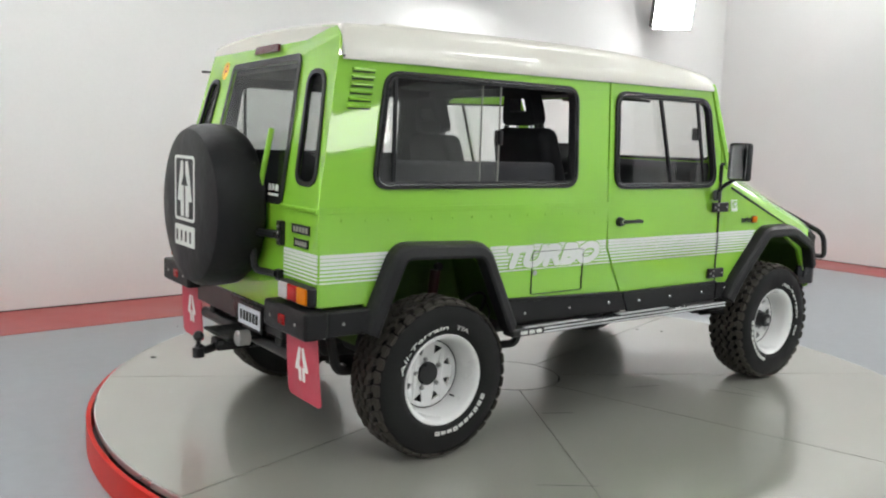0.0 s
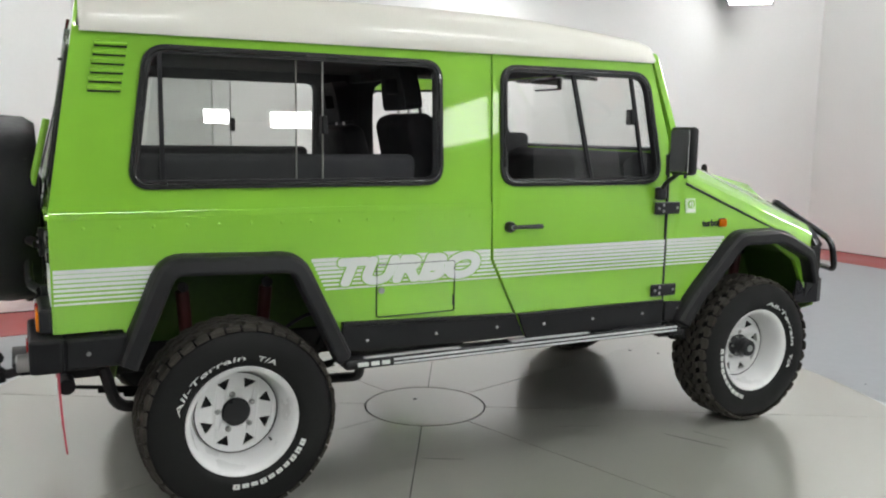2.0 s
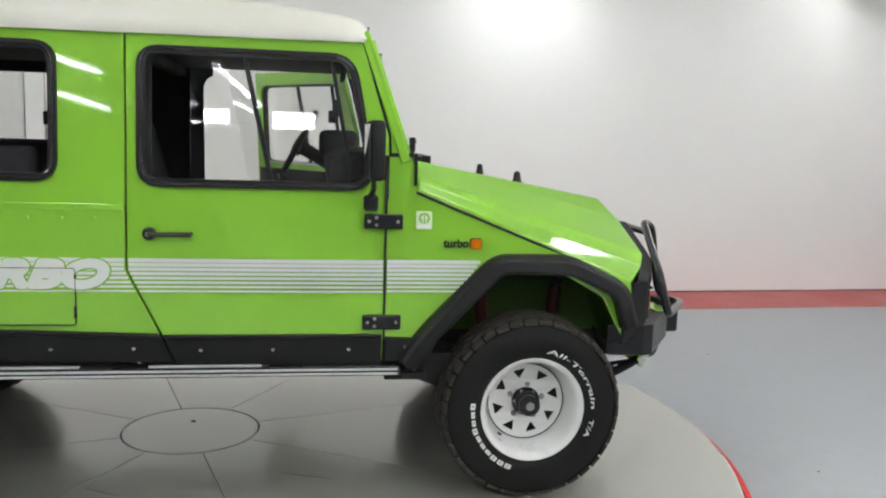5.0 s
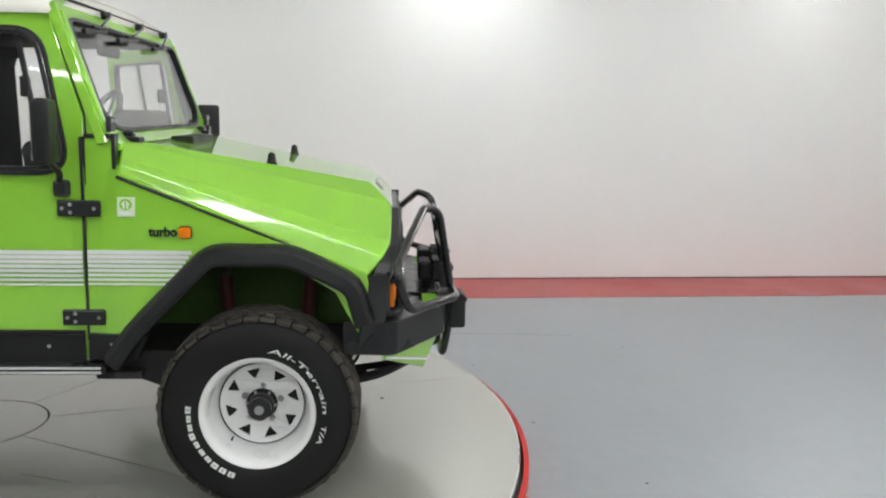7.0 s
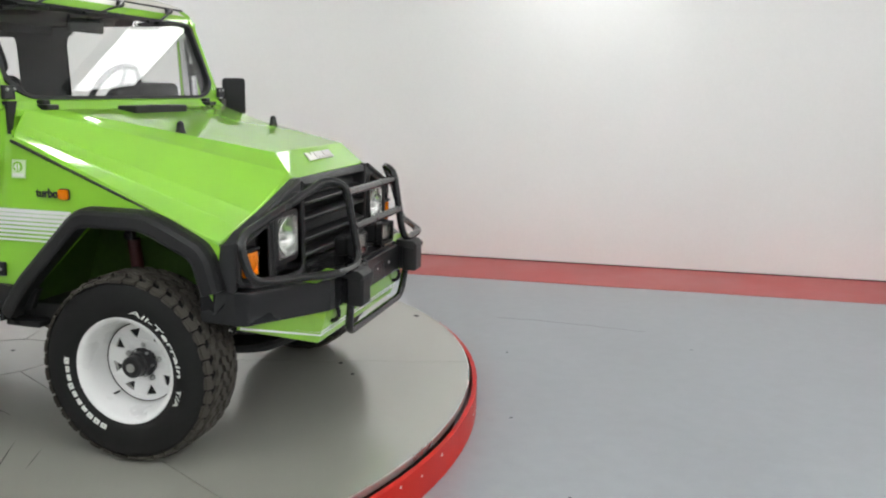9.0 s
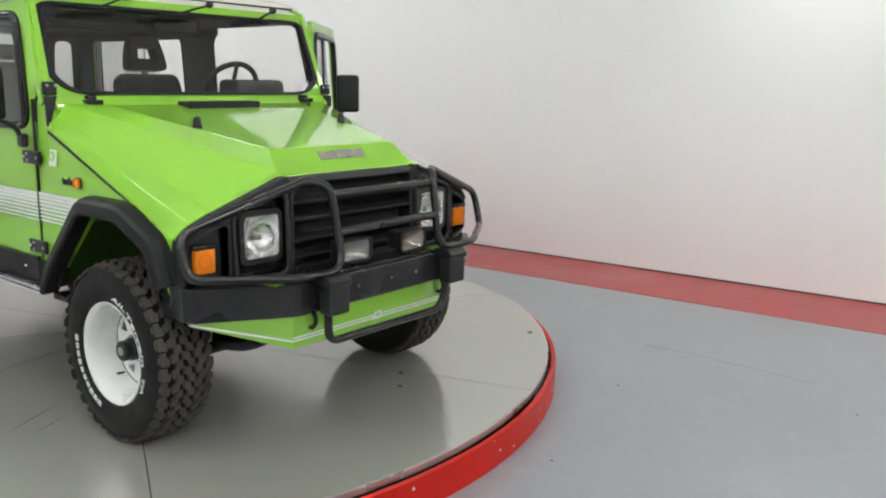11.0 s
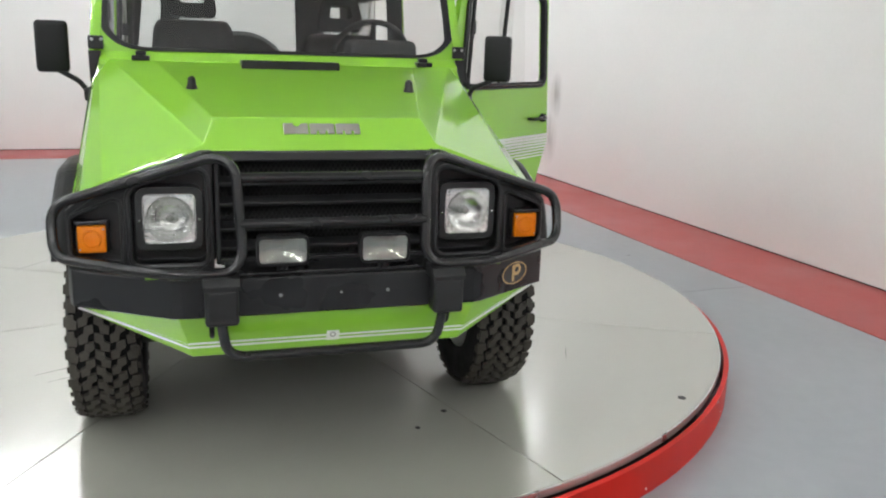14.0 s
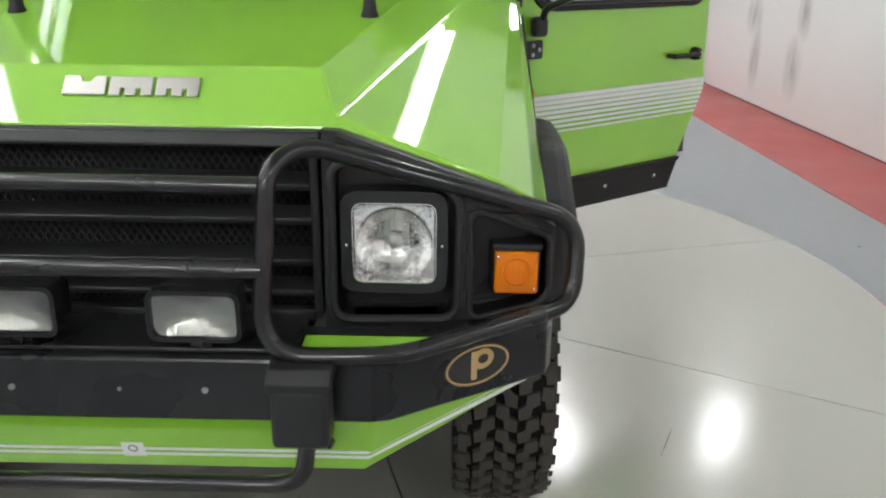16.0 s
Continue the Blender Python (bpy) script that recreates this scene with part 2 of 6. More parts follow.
def part(name, bm, material, parent=None, label="", smooth=False, bevel=0.0, soft=False):
    """Links a bmesh as one mesh object under a thing or a part."""
    bmesh.ops.recalc_face_normals(bm, faces=bm.faces[:])
    me = bpy.data.meshes.new(name)
    bm.to_mesh(me)
    bm.free()
    me.materials.append(material)
    if smooth:
        me.shade_smooth()
        me.set_sharp_from_angle(angle=radians(180 if soft else 38))
    ob = new(name, me)
    if parent:
        ob.parent = parent
    if label:
        ob["label"] = label
    if bevel:
        b = ob.modifiers.new("worn_edges", "BEVEL")
        b.width, b.segments, b.limit_method, b.angle_limit = bevel, 2, "ANGLE", radians(30)
        if soft:
            b.segments, b.angle_limit, b.harden_normals = 4, radians(4), True
    return ob


def box(x0, x1, y0, y1, z0, z1, bevel=0.0, bm=None, m=None, seg=2):
    bm2 = bmesh.new()
    bmesh.ops.create_cube(bm2, size=1, matrix=Matrix.Translation(((x0 + x1) / 2, (y0 + y1) / 2, (z0 + z1) / 2)) @ Matrix.Diagonal((abs(x1 - x0), abs(y1 - y0), abs(z1 - z0), 1)))
    if bevel:
        bmesh.ops.bevel(bm2, geom=bm2.edges[:], offset=bevel, segments=seg, affect="EDGES", profile=0.5)
    if m:
        bm2.transform(m)
    return join(bm, bm2)


def join(bm, other):
    if bm is None:
        return other
    me = bpy.data.meshes.new("joined")
    other.to_mesh(me)
    other.free()
    bm.from_mesh(me)
    bpy.data.meshes.remove(me)
    return bm


def moved(bm, m):
    bm.transform(m)
    return bm


def mirrored(bm):
    """The same shape on the other side of the vehicle."""
    bm.transform(Matrix.Diagonal((1, -1, 1, 1)))
    bmesh.ops.reverse_faces(bm, faces=bm.faces[:])
    return bm


def rounded(points, r, n=5):
    """A closed outline with its corners rounded; r may be one radius or one for each corner."""
    out, k = [], len(points)
    for i in range(k):
        a, b, c = (Vector(points[j % k]) for j in (i - 1, i, i + 1))
        ri = r[i] if isinstance(r, (list, tuple)) else r
        u, v = (a - b), (c - b)
        ri = min(ri, 0.49 * u.length, 0.49 * v.length)
        if ri <= 0:
            out.append(tuple(b))
            continue
        u, v = u.normalized(), v.normalized()
        for j in range(n + 1):
            s = j / n
            p = (b + u * ri) * (1 - s) ** 2 + b * 2 * s * (1 - s) + (b + v * ri) * s * s
            out.append(tuple(p))
    return out


def fillet(points, r, n=5):
    """An open path with its inner corners rounded."""
    out = [Vector(points[0])]
    for i in range(1, len(points) - 1):
        a, b, c = (Vector(points[j]) for j in (i - 1, i, i + 1))
        u, v = a - b, c - b
        ri = min(r, 0.49 * u.length, 0.49 * v.length)
        u, v = u.normalized(), v.normalized()
        for j in range(n + 1):
            s = j / n
            out.append((b + u * ri) * (1 - s) ** 2 + b * 2 * s * (1 - s) + (b + v * ri) * s * s)
    return out + [Vector(points[-1])]


def plate(loops, place, bm=None):
    """A sheet with holes: loops are 2D outlines (the first one outside), place(u, v, side) gives the point on the
    front (side 0) and on the back (side 1)."""
    bm = bm or bmesh.new()
    flat = [p for loop in loops for p in loop]
    tris = geometry.tessellate_polygon([[Vector((u, v, 0)) for u, v in loop] for loop in loops])
    rows = [[bm.verts.new(place(u, v, s)) for u, v in flat] for s in (0, 1)]
    for t in tris:
        for s in (0, 1):
            try:
                bm.faces.new([rows[s][i] for i in (t if s == 0 else t[::-1])])
            except ValueError:
                pass
    start = 0
    for loop in loops:
        k = len(loop)
        for i in range(k):
            a, b = start + i, start + (i + 1) % k
            try:
                bm.faces.new([rows[0][a], rows[0][b], rows[1][b], rows[1][a]])
            except ValueError:
                pass
        start += k
    return bm


def grow(loop, d):
    """Outline moved outwards by d (inwards if negative)."""
    area = sum(loop[i - 1][0] * loop[i][1] - loop[i][0] * loop[i - 1][1] for i in range(len(loop)))
    sgn = 1 if area > 0 else -1
    out, k = [], len(loop)
    for i in range(k):
        a, b, c = (Vector(loop[j % k]) for j in (i - 1, i, i + 1))
        e, f = (b - a), (c - b)
        if e.length < 1e-7 or f.length < 1e-7:
            out.append(tuple(b)); continue
        e, f = e.normalized(), f.normalized()
        n1, n2 = Vector((e.y, -e.x)) * sgn, Vector((f.y, -f.x)) * sgn
        m = (n1 + n2)
        m = m / max(m.length_squared / 2, 0.3)
        out.append(tuple(b + m * d))
    return out


def tube(path, r, n=10, closed=False, bm=None, caps=True, flat=1.0):
    """A round bar along a path."""
    bm = bm or bmesh.new()
    pts = [Vector(p) for p in path]
    k = len(pts)
    rings, prev = [], None
    for i, p in enumerate(pts):
        a = pts[i - 1] if (i or closed) else p
        b = pts[(i + 1) % k] if (i < k - 1 or closed) else p
        d = (b - a).normalized()
        if prev is None:
            ref = Vector((0, 0, 1)) if abs(d.z) < 0.9 else Vector((1, 0, 0))
            s = d.cross(ref).normalized()
        else:
            s = (prev - d * prev.dot(d)).normalized()
        prev, t = s, d.cross(s)
        rings.append([bm.verts.new(p + r * (math.cos(2 * math.pi * j / n) * s + flat * math.sin(2 * math.pi * j / n) * t)) for j in range(n)])
    for i in range(k if closed else k - 1):
        A, B = rings[i], rings[(i + 1) % k]
        for j in range(n):
            bm.faces.new([A[j], A[(j + 1) % n], B[(j + 1) % n], B[j]])
    if caps and not closed:
        bm.faces.new(rings[0][::-1]); bm.faces.new(rings[-1])
    return bm


def lathe(profile, n=48, m=None, bm=None, closed=False):
    """Turns (radius, height) pairs round the y axis; height runs along -y (outwards on a right-hand wheel)."""
    bm2 = bmesh.new()
    rings = []
    for r, h in profile:
        rings.append([bm2.verts.new((r * math.cos(2 * math.pi * j / n), -h, r * math.sin(2 * math.pi * j / n))) for j in range(n)] if r > 1e-6 else [bm2.verts.new((0, -h, 0))])
    pairs = list(zip(rings, rings[1:])) + ([(rings[-1], rings[0])] if closed else [])
    for A, B in pairs:
        for j in range(n):
            f = [A[j % len(A)], A[(j + 1) % len(A)], B[(j + 1) % len(B)], B[j % len(B)]]
            f = list(dict.fromkeys(f))
            if len(f) > 2:
                bm2.faces.new(f)
    if m:
        bm2.transform(m)
    return join(bm, bm2)


def prism(loop, place, bm=None):
    return plate([loop], place, bm)


def lettering(text, size, depth=0.001, shear=0.0, bold=0.0):
    """A word as a mesh in the x-y plane, from the built-in font."""
    cu = bpy.data.curves.new("word", "FONT")
    cu.body, cu.size, cu.extrude, cu.shear, cu.offset = text, size, depth, shear, bold
    cu.align_x, cu.align_y = "CENTER", "CENTER"
    ob = bpy.data.objects.new("word", cu)
    scene.collection.objects.link(ob)
    bpy.context.view_layer.update()
    me = bpy.data.meshes.new_from_object(ob.evaluated_get(bpy.context.evaluated_depsgraph_get()))
    bm = bmesh.new()
    bm.from_mesh(me)
    bpy.data.objects.remove(ob)
    bpy.data.curves.remove(cu)
    bpy.data.meshes.remove(me)
    return bm


def ellipse(cx, cy, rx, ry, n=28):
    return [(cx + rx * math.cos(2 * math.pi * i / n), cy + ry * math.sin(2 * math.pi * i / n)) for i in range(n)]


def thing(name, label, category, at=(0, 0, 0), group="", kind=""):
    ob = new(name)
    ob.empty_display_size = 0.2
    ob.location = at
    return tagged(ob, label, category, group, kind)


# ---- the room ----
ROOM = pose(0, 0, 0, 0, 0, ROOM_TURN)


def slab(name, x0, x1, y0, y1, z0, z1, material, label, category, bevel=0.0):
    ob = part(name, box(x0, x1, y0, y1, z0, z1, bevel), material)
    ob.matrix_world = ROOM
    return tagged(ob, label, category, kind="structure")


W0, W1 = WEST, EAST
ground = slab("floor", W0, W1, SOUTH, NORTH, FLOOR - 0.2, FLOOR, EPOXY, "smooth grey epoxy showroom floor with faint stains", "floor")
GAP = 0.014
slab("wall_north", W0 - 0.2, W1 + 0.2, NORTH, NORTH + 0.2, FLOOR + GAP, CEIL, SCUFFED, "white painted showroom wall with grey tyre scuffs low down", "wall")
slab("wall_south", W0 - 0.2, W1 + 0.2, SOUTH - 0.2, SOUTH, FLOOR + GAP, CEIL, GREYWALL, "plain grey painted showroom wall", "wall")
HALL = -8.6                # the white booth ends here, the dark hall begins
slab("wall_east", W1, W1 + 0.2, HALL, NORTH, FLOOR + GAP, CEIL, WALL, "plain white painted end wall above a red floor border", "wall")
slab("wall_west", W0 - 0.2, W0, HALL, NORTH, FLOOR + GAP, CEIL, WALL, "plain white painted far wall above a red floor border", "wall")
# the hall's east wall has a long bright window high up
HW0, HW1, HZ0, HZ1 = -24.0, -18.4, 3.1, 4.36
for y0, y1, z0, z1 in ((SOUTH, HALL, FLOOR + GAP, HZ0), (SOUTH, HALL, HZ1, CEIL), (SOUTH, HW0, HZ0, HZ1), (HW1, HALL, HZ0, HZ1)):
    slab("hall_wall_east", W1, W1 + 0.2, y0, y1, z0, z1, WALL, "plain pale hall wall", "wall")
win = part("window_1", box(W1 + 0.15, W1 + 0.155, HW0, HW1, HZ0, HZ1), DAYLIGHT)
win.matrix_world = ROOM
tagged(win, "long bright daylit window high in the hall wall", "window", kind="structure")
for z in (HZ0 + 0.03, HZ1 - 0.03):
    part("window_frame", box(W1 + 0.06, W1 + 0.12, HW0, HW1, z - 0.03, z + 0.03), HOUSING, win)
for y in (HW0 + 0.03, HW1 - 0.03):
    part("mullion", box(W1 + 0.06, W1 + 0.12, y - 0.03, y + 0.03, HZ0 + 0.06, HZ1 - 0.06), HOUSING, win)
slab("hall_wall_west", W0 - 0.2, W0, SOUTH, HALL, FLOOR + GAP, CEIL, GREYWALL, "plain grey hall wall", "wall")
slab("hall_ceiling", W0, W1, SOUTH, HALL, CEIL, CEIL + 0.2, GREYWALL, "plain grey hall ceiling", "ceiling")
for nm, a in (("north", (W0, W1, NORTH + 0.004, NORTH + 0.05)), ("south", (W0, W1, SOUTH - 0.05, SOUTH - 0.004)),
              ("east", (W1 + 0.004, W1 + 0.05, SOUTH, NORTH)), ("west", (W0 - 0.05, W0 - 0.004, SOUTH, NORTH))):
    slab("trim_" + nm, *a, FLOOR - 0.02, FLOOR + GAP, DARK, "narrow dark gap under the wall panels", "trim")
slab("ceiling", W0, W1, HALL, NORTH, CEIL, CEIL + 0.2, CEILM, "plain white ceiling", "ceiling")
E4 = FLOOR + 0.004
slab("floor_border_north", W0, W1, NORTH - STRIP, NORTH, FLOOR, E4, REDFLOOR, "matt red painted border strip along the wall", "floor border")
slab("floor_border_east", W1 - STRIP, W1, HALL, NORTH - STRIP, FLOOR, E4, REDFLOOR, "matt red painted border strip along the end wall", "floor border")
slab("floor_border_west", W0, W0 + STRIP, HALL, NORTH - STRIP, FLOOR, E4, REDFLOOR, "matt red painted border strip along the far wall", "floor border")


# ---- lamps: soft panels on wall brackets, tubes under the ceiling ----
def wall_panel(x, y, z, w, h, aim, glow=None):
    lamp = thing("panel_lamp", "square white studio light panel on a dark bracket", "lamp", group="studio panels")
    lamp.matrix_world = look((x, y, z), aim) if aim else pose(x, y, z, 0, 0, 7.4)
    part("housing", box(-w / 2 - 0.03, w / 2 + 0.03, -h / 2 - 0.03, h / 2 + 0.03, 0.004, 0.07, 0.012), DARKHOUSE, lamp, "black lamp housing")
    part("diffuser", box(-w / 2, w / 2, -h / 2, h / 2, -0.01, 0.002, 0.004), glow or LAMPM, lamp, "glowing white diffuser")
    edge = lambda a: [(-w / 2 - a, -h / 2 - a), (w / 2 + a, -h / 2 - a), (w / 2 + a, h / 2 + a), (-w / 2 - a, h / 2 + a)]
    # added lip, shapes the beam so that the wall gets no spill
    part("lip", plate([edge(0.012), edge(0.004)], lambda u, v, k: (u, v, 0.003 if k else (-0.13 if aim else -0.03))), DARKHOUSE, lamp, "thin black lip added to keep light off the wall")
    part("bracket", tube(fillet([(0, 0, 0.06), (0, 0, 0.3), (0, 0.35, 0.5)], 0.06), 0.02, 8), DARKHOUSE, lamp, "dark steel bracket")
    return lamp


def stand_panel(x, y, z, w, t):
    lamp = thing("stand_lamp", "studio light panel on a black tripod stand", "lamp", (x, y, FLOOR), group="stand lamps")
    h = z - FLOOR
    part("housing", box(-w / 2 - 0.02, w / 2 + 0.02, -0.06, -0.004, h - t / 2 - 0.02, h + t / 2 + 0.02, 0.01), DARKHOUSE, lamp)
    part("diffuser", box(-w / 2, w / 2, -0.003, 0.006, h - t / 2, h + t / 2, 0.003), STANDM, lamp, "glowing white diffuser")
    part("pole", tube([(0, -0.05, 0.1), (0, -0.05, h)], 0.016, 8), DARKHOUSE, lamp)
    for i in range(3):
        a = i * 2 * math.pi / 3
        part("leg", tube([(0, -0.05, 0.35), (0.4 * math.cos(a), -0.05 + 0.4 * math.sin(a), 0.012)], 0.012, 6), DARKHOUSE, lamp)
    return lamp


def room_point(x, y, z):
    return ROOM @ Vector((x, y, z))


def tube_lamp(x, y, length, turn, glow=None, r=0.0195):
    lamp = thing("tube_lamp", "long twin tube lamp fixed under the ceiling", "lamp", group="ceiling tubes")
    lamp.matrix_world = ROOM @ pose(x, y, CEIL - 0.3, 0, 0, turn)
    part("housing", box(-length / 2, length / 2, -0.11, 0.11, 0.03, 0.09, 0.01), HOUSING, lamp)
    for s in (-1, 1):
        part("tube", tube([(-length / 2 + 0.03, s * 0.055, 0.0), (length / 2 - 0.03, s * 0.055, 0.0)], r, 10), glow or TUBEM, lamp, "glowing white tube")
    for s in (-1, 1):
        part("hanger", box(s * length * 0.35 - 0.02, s * length * 0.35 + 0.02, -0.02, 0.02, 0.085, 0.298), HOUSING, lamp)
    return lamp


# ---- turntable ----
RD, CXD, CYD = 2.415, -0.075, 0.0


def turntable():
    t = thing("turntable", "round pale grey vehicle turntable with a red rim", "turntable", (CXD, CYD, 0))
    n, hub = 8, 0.31
    ox, oy = -0.06, 0.03     # the joints meet a little off the middle

    def rim_point(a, inset):
        ca, sa = math.cos(a), math.sin(a)
        b = ox * ca + oy * sa
        k = -b + math.sqrt(b * b - ox * ox - oy * oy + (RD - inset) ** 2)
        return (ox + k * ca, oy + k * sa)

    # eight sheets laid as sectors round a middle disc, with fine joints between them
    for i in range(n):
        a0, a1 = math.radians(i * 360 / n + SEAM), math.radians((i + 1) * 360 / n + SEAM)
        g = 0.0045
        loop = []
        for k in range(17):
            a = a0 + (a1 - a0) * k / 16
            loop.append(rim_point(a, 0))
        for k in range(9):
            a = a1 + (a0 - a1) * k / 8
            loop.append((ox + (hub + g) * math.cos(a), oy + (hub + g) * math.sin(a)))
        part("panel", plate([grow(loop, -g / 2)], lambda u, v, s: (u, v, 0 if s == 0 else -0.03)), DISC, t)
    part("centre_panel", plate([ellipse(ox, oy, hub - 0.003, hub - 0.003, 64)], lambda u, v, s: (u, v, 0 if s == 0 else -0.03)), DISC, t, "round middle sheet of the turntable")
    part("under_sheet", plate([ellipse(0, 0, RD - 0.03, RD - 0.03, 96)], lambda u, v, s: (u, v, -0.012 if s == 0 else -0.06)), DARK, t, "dark sheet under the joints")
    part("edge_ring", plate([ellipse(0, 0, RD + 0.004, RD + 0.004, 128), ellipse(0, 0, RD - 0.012, RD - 0.012, 128)], lambda u, v, s: (u, v, -0.002 if s == 0 else -0.03)), DISCEDGE, t, "bare aluminium edge")
    part("rim", plate([ellipse(0, 0, 2.458, 2.458, 128), ellipse(0, 0, 2.436, 2.436, 128)], lambda u, v, s: (u, v, -0.03 if s == 0 else FLOOR)), RIMRED, t, "glossy bright red rim", smooth=True)
    part("drum", plate([ellipse(0, 0, RD - 0.05, RD - 0.05, 96), ellipse(0, 0, RD - 0.1, RD - 0.1, 96)], lambda u, v, s: (u, v, -0.06 if s == 0 else FLOOR)), DARK, t, "dark drum inside the rim")
    for x, y, r in ((1.70 - CXD, 1.52, 0.018), (1.73 - CXD, -1.55, 0.016), (-1.85 - CXD, 1.45, 0.018), (-0.14 - CXD, 0.144, 0.012), (1.60 - CXD, 0.50, 0.012), (1.72 - CXD, 0.36, 0.010)):
        part("bolt_cap", plate([ellipse(x, y, r, r, 14)], lambda u, v, s: (u, v, 0.0015 if s == 0 else -0.002)), DARK, t, "small dark bolt cap")
    # dark scratches left in the paint
    for (x0, y0), (x1, y1), w in (((0.878, -1.088), (0.731, -0.814), 0.0022), ((0.959, -1.022), (0.889, -0.853), 0.0014), ((-0.45, -0.62), (-0.30, -0.70), 0.0016), ((0.30, -0.52), (0.52, -0.60), 0.0014), ((-0.9, -1.45), (-1.12, -1.30), 0.0016), ((1.02, 1.3), (1.2, 1.22), 0.0014)):
        d = Vector((x1 - x0, y1 - y0)).normalized()
        px, py = -d.y * w, d.x * w
        part("scratch", plate([[(x0 - CXD, y0), ((x0 + x1) / 2 + px - CXD, (y0 + y1) / 2 + py), (x1 - CXD, y1), ((x0 + x1) / 2 - px - CXD, (y0 + y1) / 2 - py)]], lambda u, v, s: (u, v, 0.0006 if s == 0 else -0.001)), DARK, t, "dark scratch in the paint")
    # small white chips on the red rim
    rnd = random.Random(11)
    for i in range(26):
        a, z, w = rnd.uniform(-1.7, 1.2), rnd.uniform(FLOOR + 0.02, -0.035), rnd.uniform(0.003, 0.009)
        k = [(a + w / 2.46 * rnd.uniform(0.6, 1) * math.cos(j * 1.047), z + w * rnd.uniform(0.5, 1.0) * math.sin(j * 1.047)) for j in range(6)]
        part("paint_chip", plate([k], lambda u, v, s: ((2.4595 if s == 0 else 2.456) * math.cos(u), (2.4595 if s == 0 else 2.456) * math.sin(u), v)), DECAL, t, "small white paint chip")
    return t


def floor_cracks():
    """Hairline cracks and specks in the epoxy."""
    inv = ROOM.inverted()
    rnd = random.Random(4)
    for path in (((2.09, 2.26), (2.34, 2.273), (2.75, 2.254), (3.10, 2.212)), ((-0.19, 2.5), (-0.201, 2.64), (-0.216, 2.918), (-0.24, 3.3))):
        bm = bmesh.new()
        pts = fillet([inv @ Vector((x, y, FLOOR)) for x, y in path], 0.1, 4)
        tube([p + Vector((rnd.uniform(-0.008, 0.008), rnd.uniform(-0.008, 0.008), 0.0)) for p in pts], 0.0022, 4, bm=bm, flat=0.5)
        part("crack", bm, SEAMGREY, ground, "hairline crack in the floor paint")
    for x, y in ((2.3, 1.48), (2.52, 0.45), (3.4, 1.9), (-1.2, 2.9), (2.9, -0.3)):
        p = inv @ Vector((x, y, 0))
        part("speck", plate([ellipse(p.x, p.y, 0.008, 0.006, 8)], lambda u, v, s: (u, v, FLOOR + (0.0008 if s == 0 else -0.002))), DARK, ground)

# ---- the vehicle ----
# x ahead, y to its left, z up from the turntable; s = -1 is its right-hand side
SIDE, BELT, EAVE = 0.805, 1.125, 1.745
HUBZ, AXLE = 0.362, 1.28


def flank(z):
    """Half-width of the body at the height z."""
    return SIDE if z <= BELT else SIDE - 0.008 - (z - BELT) * 0.055


def on_side(s, out=0.0, thick=0.025):
    return lambda u, v, k: (u, s * (flank(v) + out - (thick if k else 0)), v)


car = thing("off_road_vehicle", "bright green boxy off-road vehicle with cream roof on a turntable", "car")

# outlines in (x, z)
ARCH_R = [(-1.64, 0.62), (-1.545, 0.885), (-1.47, 0.92), (-1.115, 0.905), (-1.05, 0.85), (-0.92, 0.60)]
ARCH_F = [(0.84, 0.60), (1.13, 0.895), (1.39, 0.895), (1.555, 0.80), (1.62, 0.68), (1.66, 0.60)]
REAR_WIN = [(-1.652, 1.217), (-0.473, 1.217), (-0.473, 1.695), (-1.583, 1.695)]
DOOR_WIN = [(-0.195, 1.207), (0.655, 1.207), (0.565, 1.695), (-0.195, 1.695)]
REAR_LOOP = rounded(REAR_WIN, 0.075, 7)
DOOR_LOOP = rounded(DOOR_WIN, [0.075, 0.11, 0.09, 0.075], 7)
DOOR = [(-0.236, 1.757), (-0.236, 0.90), (-0.066, 0.556), (0.688, 0.556), (0.70, 1.335), (0.698, 1.405), (0.594, 1.748), (0.58, 1.757)]


def quarter(s):
    """Rear side of the body, below and above the belt crease."""
    low = [(-1.905, BELT), (-1.895, 0.735), (-1.69, 0.735), (-1.64, 0.66)] + ARCH_R[1:-1] + [(-0.90, 0.64), (-0.115, 0.64), (-0.243, 0.90), (-0.243, BELT)]
    part("quarter_panel", plate([low], on_side(s)), PAINT, car, bevel=0.003)
    up = [(-1.905, BELT + 0.001), (-0.243, BELT + 0.001), (-0.243, 1.76), (-1.803 + (0.068 if s > 0 else 0), EAVE)]
    return part("upper_side_panel", plate([up, grow(REAR_LOOP, -0.012)], on_side(s, 0.0)), PAINT, car, bevel=0.003)


def wing(s):
    """Front wing, from the door's front joint to the nose."""
    loop = [(0.696, 1.335), (0.694, 0.63), (0.86, 0.63)] + ARCH_F[1:] + [(1.672, 0.60), (1.680, 0.80), (1.668, 0.862), (0.812, 1.208), (0.79, 1.325)]
    return part("front_wing", plate([loop], on_side(s)), PAINT, car, bevel=0.003)


def seal(loop, width, place_s, parent, name="window_seal", out=0.012, thick=0.03):
    return part(name, plate([grow(loop, 0.006), grow(loop, 0.006 - width)], on_side(place_s, out, thick)), RUBBER, parent, bevel=0.005)


def ridge(loop, s, parent):
    """Glossy locking bead set in the seal."""
    mid = grow(loop, -0.010)
    return part("seal_bead", tube([(u, s * (flank(v) + 0.012), v) for u, v in mid], 0.006, 6, closed=True), TUBEB, parent, smooth=True)


